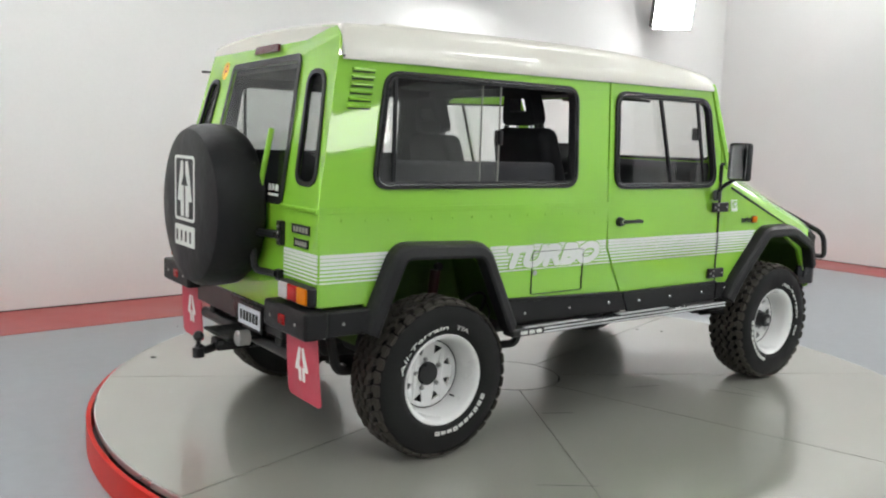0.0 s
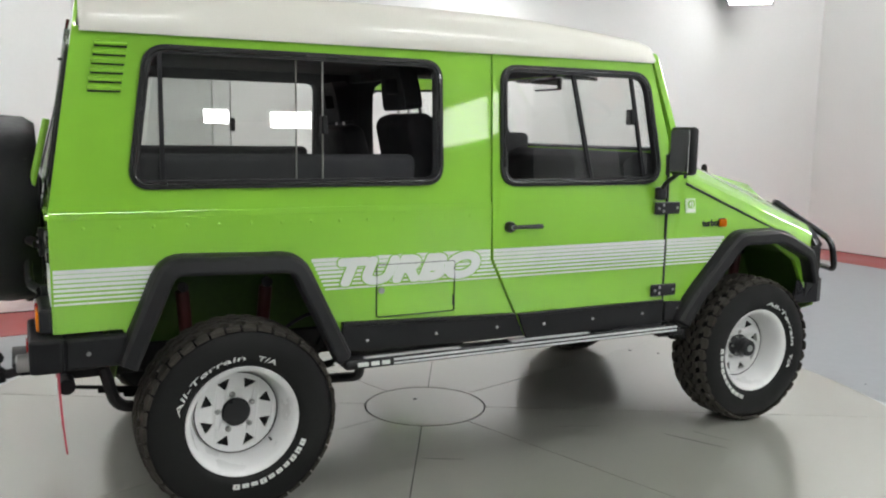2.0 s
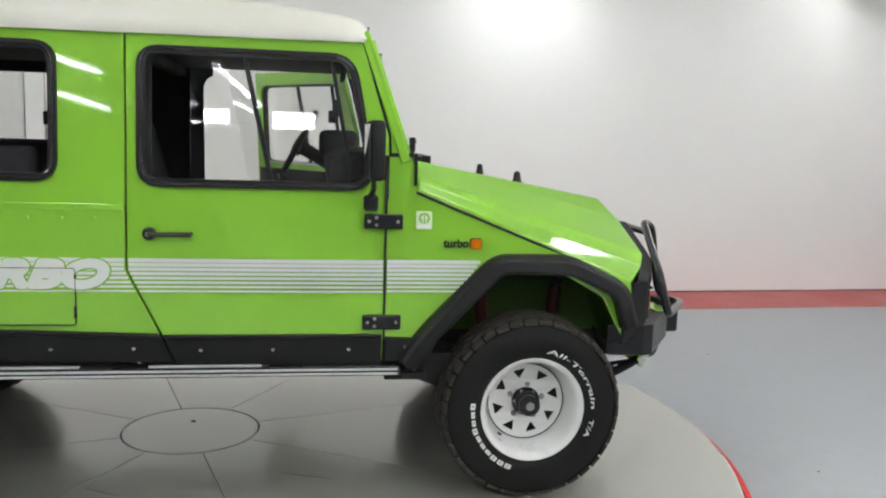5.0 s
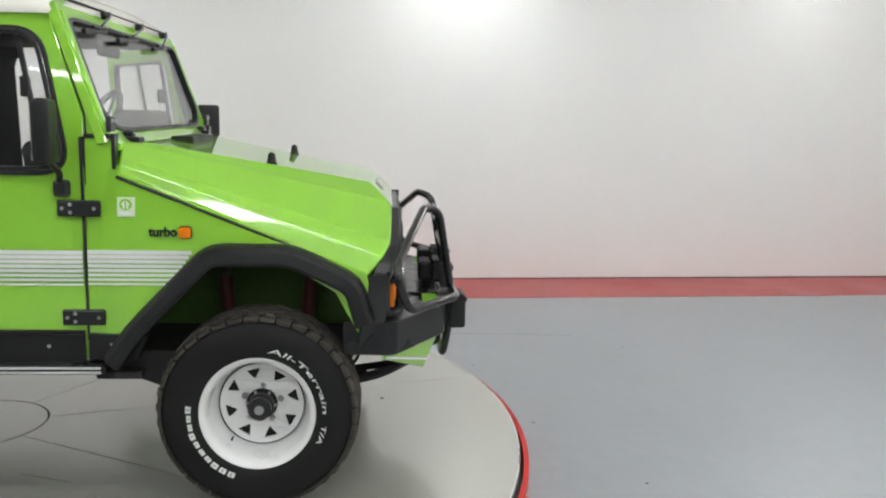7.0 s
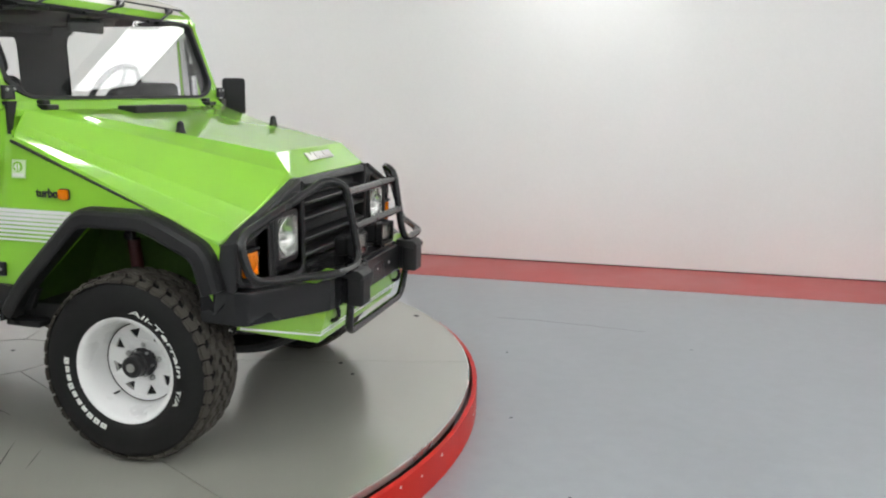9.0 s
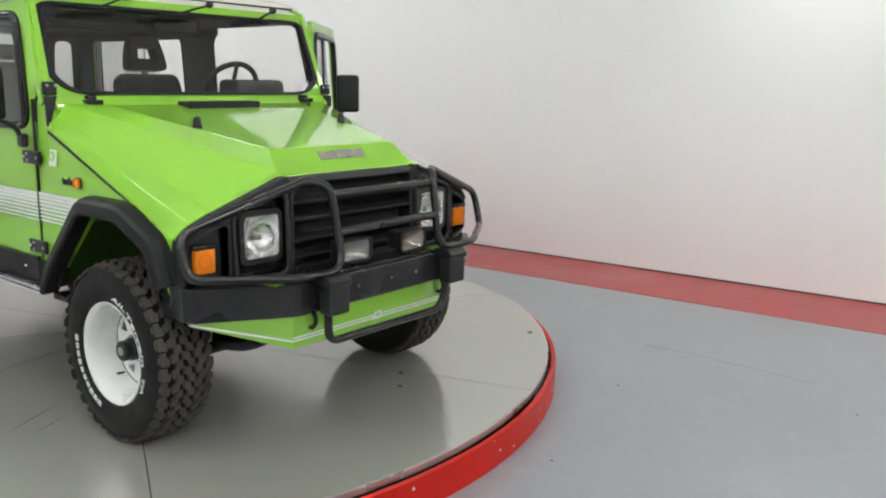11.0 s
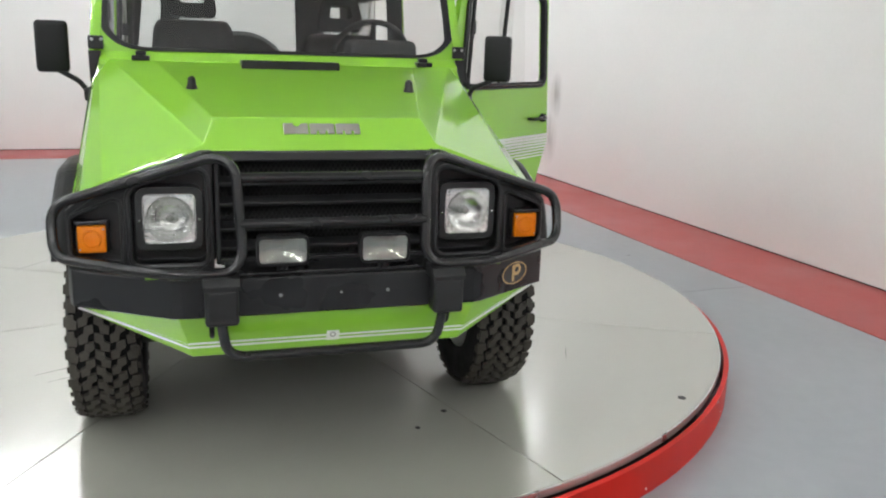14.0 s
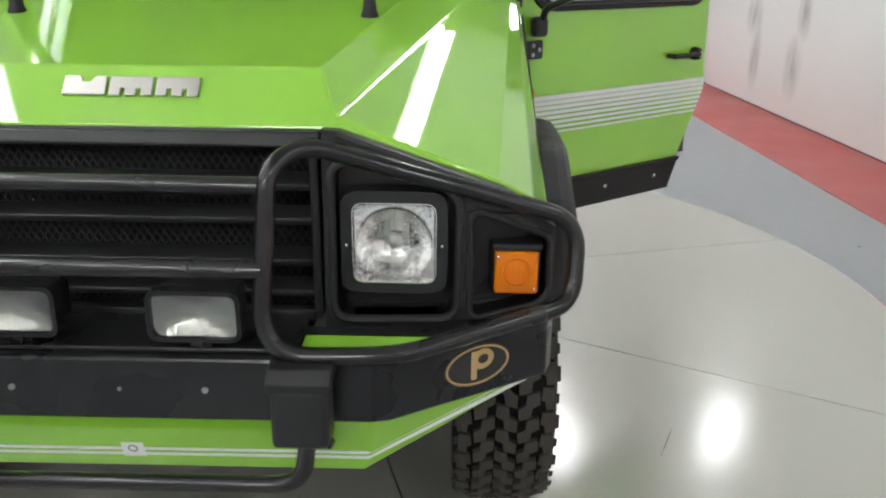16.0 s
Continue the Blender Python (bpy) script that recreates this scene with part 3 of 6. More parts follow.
def strips(x0, x1, z_top, z_bot, s, parent, clip=None, out=0.0016, n=8):
    """White coach lines: bands that grow thinner downwards."""
    step = (z_top - z_bot) / n
    for i in range(n):
        h = step * (0.86 - 0.065 * i)
        z = z_top - i * step
        a, b = (clip(z - h / 2) if clip else (x0, x1))
        part("coach_line", plate([[(a, z - h), (b, z - h), (b, z), (a, z)]], on_side(s, out, 0.003)), DECAL, parent)


def pane(loop, s, parent, y_in=0.02, name="window_pane", material=None):
    ob = part(name, plate([loop], lambda u, v, k: (u, s * (flank(v) - y_in - (0.004 if k else 0)), v)), material or GLASS, parent)
    ob.visible_shadow = False
    return ob


def latch(x, z, s, parent):
    return part("window_latch", box(x - 0.012, x + 0.012, s * (flank(z) - 0.05), s * (flank(z) - 0.008), z - 0.035, z + 0.035, 0.006), RUBBER, parent)


def rear_side(s):
    up = quarter(s)
    seal(REAR_LOOP, 0.030, s, up)
    ridge(REAR_LOOP, s, up)
    pane(rounded([(-1.64, 1.225), (-0.956, 1.225), (-0.956, 1.69), (-1.575, 1.69)], 0.05), s, up, 0.016, material=GLASSF)
    pane(rounded([(-1.60, 1.228), (-1.054, 1.228), (-1.054, 1.687), (-1.545, 1.687)], 0.03), s, up, 0.028, material=GLASSF)
    for x, d in ((-0.9575, 0.016), (-1.0555, 0.028)):      # bare ground edges of the panes
        part("pane_edge", box(x - 0.0018, x + 0.0018, s * (flank(1.455) - d - 0.006), s * (flank(1.455) - d + 0.003), 1.235, 1.68), GREYBADGE, up)
    part("sliding_rail", box(-1.545, -1.53, s * (flank(1.4) - 0.016), s * (flank(1.4) - 0.004), 1.225, 1.69), RUBBER, up)
    part("lower_rail", box(-1.62, -0.50, s * 0.765, s * 0.79, 1.222, 1.236, 0.003), STEEL, up)
    latch(-0.95, 1.44, s, up)
    part("belt_crease", box(-1.903, -0.245, s * (SIDE - 0.004), s * (SIDE + 0.0014), BELT - 0.012, BELT + 0.012, 0.001), PAINT, car)
    for i in range(6):                                   # louvres behind the rear window
        z = 1.695 - i * 0.0295
        part("louvre", moved(box(-0.053, 0.053, -0.014, 0.014, -0.0045, 0.0045, 0.003), pose(-1.69 - i * 0.0052, s * (flank(z) + 0.004), z, -22 * s)), PAINT, car)
        part("louvre_slot", box(-1.741 - i * 0.0052, -1.639 - i * 0.0052, s * (flank(z) - 0.004), s * (flank(z) + 0.003), z - 0.0135, z - 0.008), DARK, car)
    back = lambda z: (-1.897, -1.575 - (0.943 - z) * 0.4)
    strips(0, 0, 0.950, 0.822, s, car, back)
    ahead = lambda z: (-1.02 + (0.943 - z) * 0.47, -0.247 + max(0, 0.90 - z) * 0.49)
    strips(0, 0, 0.943, 0.810, s, car, ahead)
    for i in range(14):                                  # rivet heads under the crease
        x = -1.80 + i * 0.112
        part("rivet", lathe([(0.007, -0.001), (0.006, 0.0025), (0, 0.004)], 8, pose(x, s * SIDE, 1.085, 0, 0, 0 if s < 0 else 180)), PAINT, car)


rear_side(-1)
rear_side(1)
wing(-1)
wing(1)

# fuel flap and the word on the right-hand side
flap = part("fuel_flap", plate([rounded([(-0.752, 0.702), (-0.418, 0.702), (-0.418, 0.902), (-0.752, 0.902)], 0.01)], on_side(-1, 0.0012, 0.004)), PAINT, car)
part("flap_joint", plate([rounded([(-0.757, 0.697), (-0.413, 0.697), (-0.413, 0.907), (-0.757, 0.907)], 0.012), rounded([(-0.7545, 0.6995), (-0.4155, 0.6995), (-0.4155, 0.9045), (-0.7545, 0.9045)], 0.01)], on_side(-1, 0.0062, 0.007)), DARK, car, "dark joint round the fuel flap")
part("lock", lathe([(0.013, 0), (0.013, 0.004), (0.006, 0.0045), (0, 0.003)], 14, pose(-0.735, -SIDE - 0.001, 0.803)), STEEL, flap, "steel key lock")
for z in (0.745, 0.86):
    part("hinge", box(-0.421, -0.411, -SIDE - 0.005, -SIDE, z - 0.022, z + 0.022, 0.002), DARK, flap)
def stencil(spread, out, n):
    """The slanted word, thickened by copies set round about it."""
    bm = None
    for k in range(n):
        wd = lettering("TURBO", 0.15, 0.0004, 0.3)
        xs_, zs_ = [v.co.x for v in wd.verts], [v.co.y for v in wd.verts]
        a = 2 * math.pi * k / n
        for v in wd.verts:
            v.co.x = -0.606 + ((v.co.x - min(xs_)) / (max(xs_) - min(xs_)) - 0.5) * 0.600 + spread * math.cos(a)
            v.co.y = 0.885 + ((v.co.y - min(zs_)) / (max(zs_) - min(zs_)) - 0.5) * 0.090 + spread * math.sin(a)
        wd.transform(pose(0, -SIDE - out - 0.00008 * k, 0, 90, 0, 0))
        bm = join(bm, wd)
    return bm


part("lettering_border", stencil(0.0165, 0.0030, 14), PAINT, car, "green border of the word")
part("lettering", stencil(0.0115, 0.0046, 12), DECAL, car, "white slanted word TURBO")

# ---- doors ----
def door(s, m):
    d = part("door", plate([DOOR, grow(DOOR_LOOP, -0.012)], on_side(s, 0.002, 0.03)), PAINT, car, "" if s < 0 else "driver's door standing open", bevel=0.003)
    seal(DOOR_LOOP, 0.030, s, d, out=0.015)
    ridge(DOOR_LOOP, s, d)
    pane(rounded([(0.19, 1.225), (0.63, 1.225), (0.545, 1.68), (0.10, 1.68)], 0.03), s, d, 0.012, material=GLASSF)
    pane(rounded([(-0.02, 1.225), (0.30, 1.225), (0.21, 1.68), (-0.02, 1.68)], 0.03), s, d, 0.026)
    part("division_bar", plate([[(0.262, 1.225), (0.280, 1.225), (0.178, 1.685), (0.160, 1.685)]], on_side(s, -0.006, 0.014)), RUBBER, d)
    part("division_bar", plate([[(0.557, 1.225), (0.572, 1.225), (0.49, 1.685), (0.475, 1.685)]], on_side(s, -0.006, 0.014)), RUBBER, d)
    part("lower_rail", box(-0.17, 0.60, s * 0.765, s * 0.79, 1.215, 1.228, 0.003), STEEL, d)
    latch(0.5, 1.5, s, d)
    part("sill_strip", plate([[(-0.108, 0.648), (-0.066, 0.548), (0.684, 0.548), (0.684, 0.648)]], on_side(s, 0.016, 0.014)), PLASTIC, d, "black lower cladding", bevel=0.004)
    part("sill_edge", plate([[(-0.108, 0.648), (0.684, 0.648), (0.684, 0.662), (-0.115, 0.662)]], on_side(s, 0.022, 0.02)), PLASTIC, d, bevel=0.004)
    for x in (0.02, 0.28, 0.56):
        part("screw", lathe([(0.009, 0), (0.007, 0.004), (0, 0.005)], 8, pose(x, s * (SIDE + 0.015), 0.606, 0, 0, 0 if s < 0 else 180)), CHROME, d)
    # pull handle
    hb = lathe([(0, 0.03), (0.020, 0.026), (0.024, 0.012), (0.024, 0)], 16, pose(-0.158, s * SIDE, 1.033, 0, 0, 0 if s < 0 else 180))
    tube(fillet([(-0.158, s * (SIDE + 0.028), 1.033), (-0.08, s * (SIDE + 0.034), 1.034), (-0.012, s * (SIDE + 0.03), 1.033)], 0.01), 0.009, 8, bm=hb)
    tube([(-0.014, s * (SIDE + 0.03), 1.033), (-0.014, s * SIDE, 1.033)], 0.008, 8, bm=hb)
    part("door_handle", hb, BLACK, d, "black lever handle", smooth=True)
    part("handle_lock", lathe([(0.011, 0.03), (0.010, 0.034), (0, 0.034)], 12, pose(-0.158, s * SIDE, 1.033, 0, 0, 0 if s < 0 else 180)), CHROME, d)
    # hinges
    for z in (1.091, 0.708):
        h = part("hinge", box(0.61, 0.755, s * (SIDE + 0.002), s * (SIDE + 0.018), z - 0.028, z + 0.028, 0.006), BLACK, d)
        for dx, dz in ((-0.062, 0.0), (-0.035, 0.014), (-0.035, -0.014), (0.045, 0.0)):
            part("bolt", lathe([(0.0075, 0), (0.006, 0.004), (0, 0.005)], 8, pose(0.69 + dx, s * (SIDE + 0.017), z + dz, 0, 0, 0 if s < 0 else 180)), STEEL, d)
    # mirror on its arm
    MX, MY = (0.637, 0.148) if s < 0 else (0.60, 0.160)
    part("mirror_foot", box(0.605, 0.66, s * (SIDE + 0.002), s * (SIDE + 0.035), 1.13, 1.19, 0.012), BLACK, d)
    part("mirror_arm", tube(fillet([(0.63, s * (SIDE + 0.03), 1.185), (0.64, s * (SIDE + 0.05), 1.215), (MX - 0.005, s * (SIDE + MY - 0.013), 1.262)], 0.03), 0.011, 8), BLACK, d, smooth=True)
    turn = 7 if s < 0 else 12
    mh = box(-0.026, 0.026, -0.064, 0.064, -0.105, 0.105, 0.018, seg=3)
    part("mirror_housing", moved(mh, pose(MX, s * (SIDE + MY), 1.355, 0, 0, turn)), PLASTIC, d, "black plastic mirror housing", smooth=True)
    part("mirror_glass", moved(box(-0.031, -0.0265, -0.052, 0.052, -0.092, 0.092, 0.0015), pose(MX, s * (SIDE + MY), 1.355, 0, 0, turn)), MIRROR, d, "silvered mirror glass")
    part("inner_trim", plate([[(-0.20, 0.66), (0.66, 0.66), (0.66, 1.185), (-0.20, 1.185)]], on_side(s, -0.032, 0.012)), TRIM, d)
    clip = lambda z: (-0.232 + max(0, 0.90 - z) * 0.49, 0.684)
    strips(0, 0, 0.943, 0.810, s, d, clip, 0.0045)
    if m is not None:
        d.matrix_local = m
    return d


door(-1, None)
HINGE = Vector((0.69, SIDE + 0.005, 0))
door(1, Matrix.Translation(HINGE) @ Matrix.Rotation(radians(-DOOR_OPEN), 4, "Z") @ Matrix.Translation(-HINGE))
for s in (-1, 1):
    part("joint_backing", box(0.684, 0.702, min(s * 0.77, s * 0.79), max(s * 0.77, s * 0.79), 0.55, 1.335), DARK, car, "dark gap beside the door")
    part("joint_backing", plate([[(0.695, 1.33), (0.712, 1.33), (0.708, 1.410), (0.610, 1.745), (0.590, 1.745), (0.694, 1.405)]], on_side(s, -0.012, 0.012)), DARK, car)
    if s < 0:
        part("door_gap", box(0.688, 0.696, -SIDE - 0.0012, -SIDE + 0.01, 0.625, 1.332), DARK, car, "dark gap along the closed door")
    part("joint_backing", box(0.70, 0.785, min(s * 0.77, s * 0.79), max(s * 0.77, s * 0.79), 1.33, 1.345), DARK, car)
    clip = lambda z: (0.70, 1.06 - (0.943 - z) * 0.72)
    strips(0, 0, 0.945, 0.812, s, car, clip)
    sl = rounded([(1.016, 0.992), (1.056, 0.992), (1.056, 1.029), (1.016, 1.029)], 0.009, 4)
    sb = part("indicator_base", plate([grow(sl, 0.003)], on_side(s, 0.004, 0.005)), RUBBER, car)
    part("side_indicator", plate([sl], on_side(s, 0.014, 0.012)), AMBER, car, "small square amber side lamp", bevel=0.004)
    part("bulb_ring", lathe([(0.012, 0), (0.011, 0.003), (0.006, 0.001), (0, 0.003)], 14, pose(1.036, s * (SIDE + 0.014), 1.010, 0, 0, 0 if s < 0 else 180)), AMBER, car)
badge = lettering("turbo", 0.046, 0.0015, 0.0, 0.0012)
for v in badge.verts:
    v.co.x *= 0.92
part("wing_lettering", moved(badge, pose(0.960, -SIDE - 0.0025, 1.010, 90, 0, 0)), BLACK, car, "black raised word turbo")
# small white sticker on the wing
st = part("wing_sticker", plate([[(0.806, 1.063), (0.866, 1.063), (0.866, 1.130), (0.806, 1.130)]], on_side(-1, 0.001, 0.003)), STICKER, car, "small pale square sticker")
part("sticker_sign", plate([ellipse(0.836, 1.105, 0.021, 0.020, 24)], on_side(-1, 0.0016, 0.002)), PAINT, st, "green disc")
for k in (-1, 1):
    lp = [(0.836 + k * 0.003, 1.090), (0.836 + k * 0.009, 1.090), (0.836 + k * 0.009, 1.103), (0.836 + k * 0.016, 1.103), (0.836 + k * 0.003, 1.121)]
    part("sticker_sign", plate([lp], on_side(-1, 0.0022, 0.002)), DECAL, st, "white half arrow")
part("sticker_sign", plate([[(0.812, 1.068), (0.860, 1.068), (0.860, 1.080), (0.812, 1.080)]], on_side(-1, 0.0016, 0.002)), DECAL, st)

# ---- hood ----
HC, HB_, HE, HA = (1.668, 0.353, 1.160), (1.760, 0.374, 1.060), (1.748, 0.388, 1.080), (1.670, 0.802, 0.866)
HI, HJ = (1.752, 0.700, 0.964), (1.722, 0.766, 0.922)      # where the shoulder crease meets the front edge, and the rounding below it
HD, HD2, HG = (0.826, 0.545, 1.312), (0.812, 0.722, 1.316), (0.818, 0.790, 1.213)


def hood():
    bm = bmesh.new()
    V = {}
    Gi = Vector(HG).lerp(Vector(HD2), 0.34) + Vector((0, 0, 0.012))
    Gj = Vector(HG).lerp(Gi, 0.45) + Vector((0, 0.003, 0.005))
    for n, p in (("C", HC), ("B", HB_), ("E", HE), ("A", HA), ("Ai", HI), ("Aj", HJ), ("Gi", Gi), ("Gj", Gj), ("D", HD), ("D2", HD2), ("G", HG)):
        for s in (-1, 1):
            V[n, s] = bm.verts.new((p[0], s * p[1], p[2]))
    f = lambda *a: bm.faces.new([V[k] for k in a])
    f(("D", -1), ("D", 1), ("C", 1), ("C", -1))
    f(("C", -1), ("C", 1), ("E", 1), ("B", 1), ("B", -1), ("E", -1))
    for s in (-1, 1):
        f(("D", s), ("C", s), ("E", s), ("D2", s))
        f(("D2", s), ("E", s), ("Ai", s), ("Gi", s))
        f(("Gi", s), ("Ai", s), ("Aj", s), ("Gj", s))     # rounded shoulder along the outer edge
        f(("Gj", s), ("Aj", s), ("A", s), ("G", s))
        f(("E", s), ("B", s), ("Ai", s))
    res = bmesh.ops.extrude_face_region(bm, geom=bm.faces[:])
    for v in [g for g in res["geom"] if isinstance(g, bmesh.types.BMVert)]:
        v.co += Vector((-0.012, 0, -0.028))
    return part("hood", bm, PAINT, car, "faceted green engine hood", smooth=True, bevel=0.016, soft=True)


hd = hood()
part("hood_side_joint", mirrored(tube([(0.806, 0.797, 1.200), (1.67, 0.797, 0.858)], 0.006, 6)), DARK, car)
part("hood_side_joint", tube([(0.806, 0.797, 1.200), (1.67, 0.797, 0.858)], 0.006, 6), DARK, car)
# scuttle between the hood and the windscreen
part("scuttle", prism([(0.814, 1.312), (0.814, 1.288), (0.735, 1.288), (0.735, 1.345), (0.774, 1.345)], lambda u, v, k: (u, -0.76 if k else 0.76, v)), PAINT, car, bevel=0.004)
for s in (-1, 1):
    part("scuttle_corner", plate([[(0.60, 1.18), (0.777, 1.18), (0.777, 1.316), (0.60, 1.316)]], lambda u, v, k: (0.798 - (0.045 if k else 0), s * u, v)), PAINT, car)
part("cowl_grille", box(0.846, 0.938, -0.208, 0.198, 1.284, 1.324, 0.006), RUBBER, hd, "black slotted air intake")
for s in (-1, 1):
    pg = lathe([(0.022, 0), (0.022, 0.006), (0.017, 0.02), (0.014, 0.045), (0.006, 0.052), (0, 0.052)], 14, Matrix.Translation((1.283, s * 0.41, 1.222)) @ Matrix.Rotation(radians(90), 4, "X") @ Matrix.Scale(-1, 4, (0, 1, 0)))
    part("hood_stop", moved(pg, Matrix.Identity(4)), RUBBER, hd, "black rubber stop", smooth=True)
    br = box(0.768, 0.842, s * 0.60 - 0.035, s * 0.60 + 0.035, 1.312, 1.332, 0.005)
    box(0.778, 0.815, s * 0.60 - 0.02, s * 0.60 + 0.02, 1.330, 1.350, 0.006, bm=br)
    part("screen_bracket", br, BLACK, hd, "black hinge bracket")
    h = box(0.778, 0.796, min(s * 0.742, s * 0.80), max(s * 0.742, s * 0.80), 1.352, 1.405, 0.004)
    prism([(0.750, 1.346), (0.80, 1.346), (0.798, 1.225), (0.786, 1.225)], lambda u, v, k: (0.806 - (0.012 if k else 0), s * u, v), bm=h)
    part("pillar_hinge", h, BLACK, car, "black screen hinge with steel bolts")
    for dy in (0.75, 0.785):
        part("bolt", lathe([(0.007, 0), (0.006, 0.005), (0, 0.006)], 8, Matrix.Translation((0.796, s * dy, 1.39)) @ Matrix.Rotation(radians(90), 4, "Z")), STEEL, car)
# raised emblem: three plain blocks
def emblem(parent):
    bx, bz = HC, HB_
    t = Vector((HB_[0] - HC[0], 0, HB_[2] - HC[2])).normalized()
    nrm = Vector((-t.z, 0, t.x)) * (1 if -t.z > 0 else -1)
    mid = Vector((1.704, 0, 1.1235))
    for i, y in enumerate((-0.088, 0.0, 0.088)):
        if i == 0:
            loop = [(-0.041, -0.021), (0.041, -0.021), (0.041, 0.021), (0.018, 0.021), (0.010, 0.008), (-0.004, 0.008), (-0.010, 0.021), (-0.041, 0.021)]
        else:
            loop = [(-0.041, -0.021), (-0.019, -0.021), (-0.019, -0.006), (-0.011, -0.006), (-0.011, -0.021), (0.011, -0.021), (0.011, -0.006), (0.019, -0.006), (0.019, -0.021), (0.041, -0.021), (0.041, 0.021), (-0.041, 0.021)]
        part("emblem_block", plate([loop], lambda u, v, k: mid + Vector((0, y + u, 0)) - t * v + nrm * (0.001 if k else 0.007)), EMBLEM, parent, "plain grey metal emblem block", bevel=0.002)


emblem(hd)

# ---- windscreen frame ----
SC0, SC1 = Vector((0.772, 0, 1.342)), Vector((0.632, 0, 1.748))
SLOPE = SC1 - SC0
SN = Vector((SLOPE.z, 0, -SLOPE.x)).normalized()


def on_screen(out=0.0, thick=0.03):
    """Points of the windscreen plane from (y, share of the height)."""
    return lambda u, v, k: SC0 + SLOPE * v + Vector((0, u, 0)) + SN * (out - (thick if k else 0))


SCREEN = rounded([(-0.66, 0.02), (0.66, 0.02), (0.757, 0.22), (0.735, 0.975), (-0.735, 0.975), (-0.755, 0.22)], [0.12, 0.12, 0.09, 0.10, 0.10, 0.09], 7)
OUTER = [(-0.80, -0.06), (0.80, -0.06), (0.797, 0.1), (0.772, 1.03), (0.765, 1.09), (0.72, 1.13), (-0.72, 1.13), (-0.765, 1.09), (-0.772, 1.03), (-0.797, 0.1)]
wf = part("screen_frame", plate([OUTER, grow(SCREEN, -0.008)], on_screen(0.0, 0.035)), PAINT, car, bevel=0.004)
part("screen_seal", plate([grow(SCREEN, 0.004), grow(SCREEN, -0.028)], on_screen(0.008, 0.03)), RUBBER, wf, "black rubber windscreen seal", bevel=0.004)
g = part("windscreen", plate([grow(SCREEN, -0.02)], on_screen(-0.006, 0.005)), GLASS, wf)
g.visible_shadow = False
# wipers hang from above the glass
for b0, b1, yb in ((-0.64, -0.40, -0.303), (-0.26, 0.0, 0.145), (0.24, 0.47, 0.545)):
    tip = b1 - 0.06
    w = tube(fillet([on_screen(0.035)(yb, 1.095, 0), on_screen(0.04)(yb - 0.04, 1.04, 0), on_screen(0.03)(tip, 0.93, 0)], 0.02), 0.0055, 6)
    tube([on_screen(0.030)(tip + 0.05, 0.925, 0), on_screen(0.03)(tip - 0.11, 0.905, 0)], 0.010, 6, bm=w, flat=0.6)
    tube([on_screen(0.016)(b0, 0.865, 0), on_screen(0.022)((b0 + b1) / 2, 0.89, 0), on_screen(0.016)(b1 + 0.02, 0.915, 0)], 0.010, 6, bm=w)
    part("wiper", w, BLACK, wf, "black wiper arm and blade")
    part("wiper_boss", lathe([(0.016, -0.01), (0.016, 0.02), (0.010, 0.032), (0, 0.032)], 12, Matrix.Translation(on_screen(0.0)(yb, 1.095, 0)) @ Matrix.Rotation(radians(90), 4, "Z")), BLACK, wf)
part("header_bead", tube([on_screen(0.006)(y, v, 0) for y, v in ((-0.69, 1.132), (0.69, 1.132))], 0.005, 6), RUBBER, wf, "black bead along the header")
for s in (-1, 1):
    # windscreen pillar seen from the side
    part("pillar", plate([[(0.709, 1.343), (0.774, 1.343), (0.780, 1.352), (0.640, 1.755), (0.604, 1.755), (0.706, 1.408)]], on_side(s, 0.0, 0.03)), PAINT, car, bevel=0.003)

# ---- rear wall ----
RB0, RB1 = Vector((-1.905, 0, BELT)), Vector((-1.796, 0, 1.80))
RS = RB1 - RB0


def rear_sweep(y, z):
    """The upper rear wall draws forward a little towards its left-hand corner."""
    return 0.055 * max(0, y + 0.45) * max(0, z - BELT) / 0.63


def on_back(out=0.0, thick=0.025):
    n = Vector((-RS.z, 0, RS.x)).normalized()
    return lambda u, v, k: RB0 + RS * ((v - BELT) / (1.80 - BELT)) + Vector((rear_sweep(u, v), u, 0)) + n * (out - (thick if k else 0))


TAIL_WIN = rounded([(-0.475, 1.135), (0.40, 1.135), (0.37, 1.745), (-0.445, 1.755)], 0.025, 3)
SMALL = rounded([(-0.745, 1.225), (-0.575, 1.225), (-0.545, 1.685), (-0.685, 1.685)], 0.065, 7)
SMALL_L = [(-u, v) for u, v in SMALL][::-1]
back = [(-0.799, BELT), (0.799, BELT), (0.764, 1.745), (0.752, 1.825), (0.715, 1.862), (0.60, 1.872), (-0.60, 1.872), (-0.715, 1.862), (-0.752, 1.825), (-0.764, 1.745)]
rw = part("rear_panel", plate([back, TAIL_WIN, SMALL, SMALL_L], on_back(0.0, 0.012)), PAINT, car, bevel=0.003)
for lp in (SMALL, SMALL_L):
    part("window_seal", plate([grow(lp, 0.010), grow(lp, -0.010)], on_back(0.008, 0.014)), RUBBER, rw, bevel=0.004)
    q = part("window_pane", plate([grow(lp, -0.01)], on_back(-0.004, 0.004)), GLASSD, rw)
    q.visible_shadow = False
tw = part("tailgate_glass", plate([grow(TAIL_WIN, 0.012)], on_back(0.008, 0.006)), GLASSD, rw, "dark tinted rear glass")
tw.visible_shadow = False
part("glass_border", plate([grow(TAIL_WIN, 0.0125), grow(TAIL_WIN, -0.016)], on_back(0.0095, 0.0012)), RUBBER, rw, "black border round the rear glass")
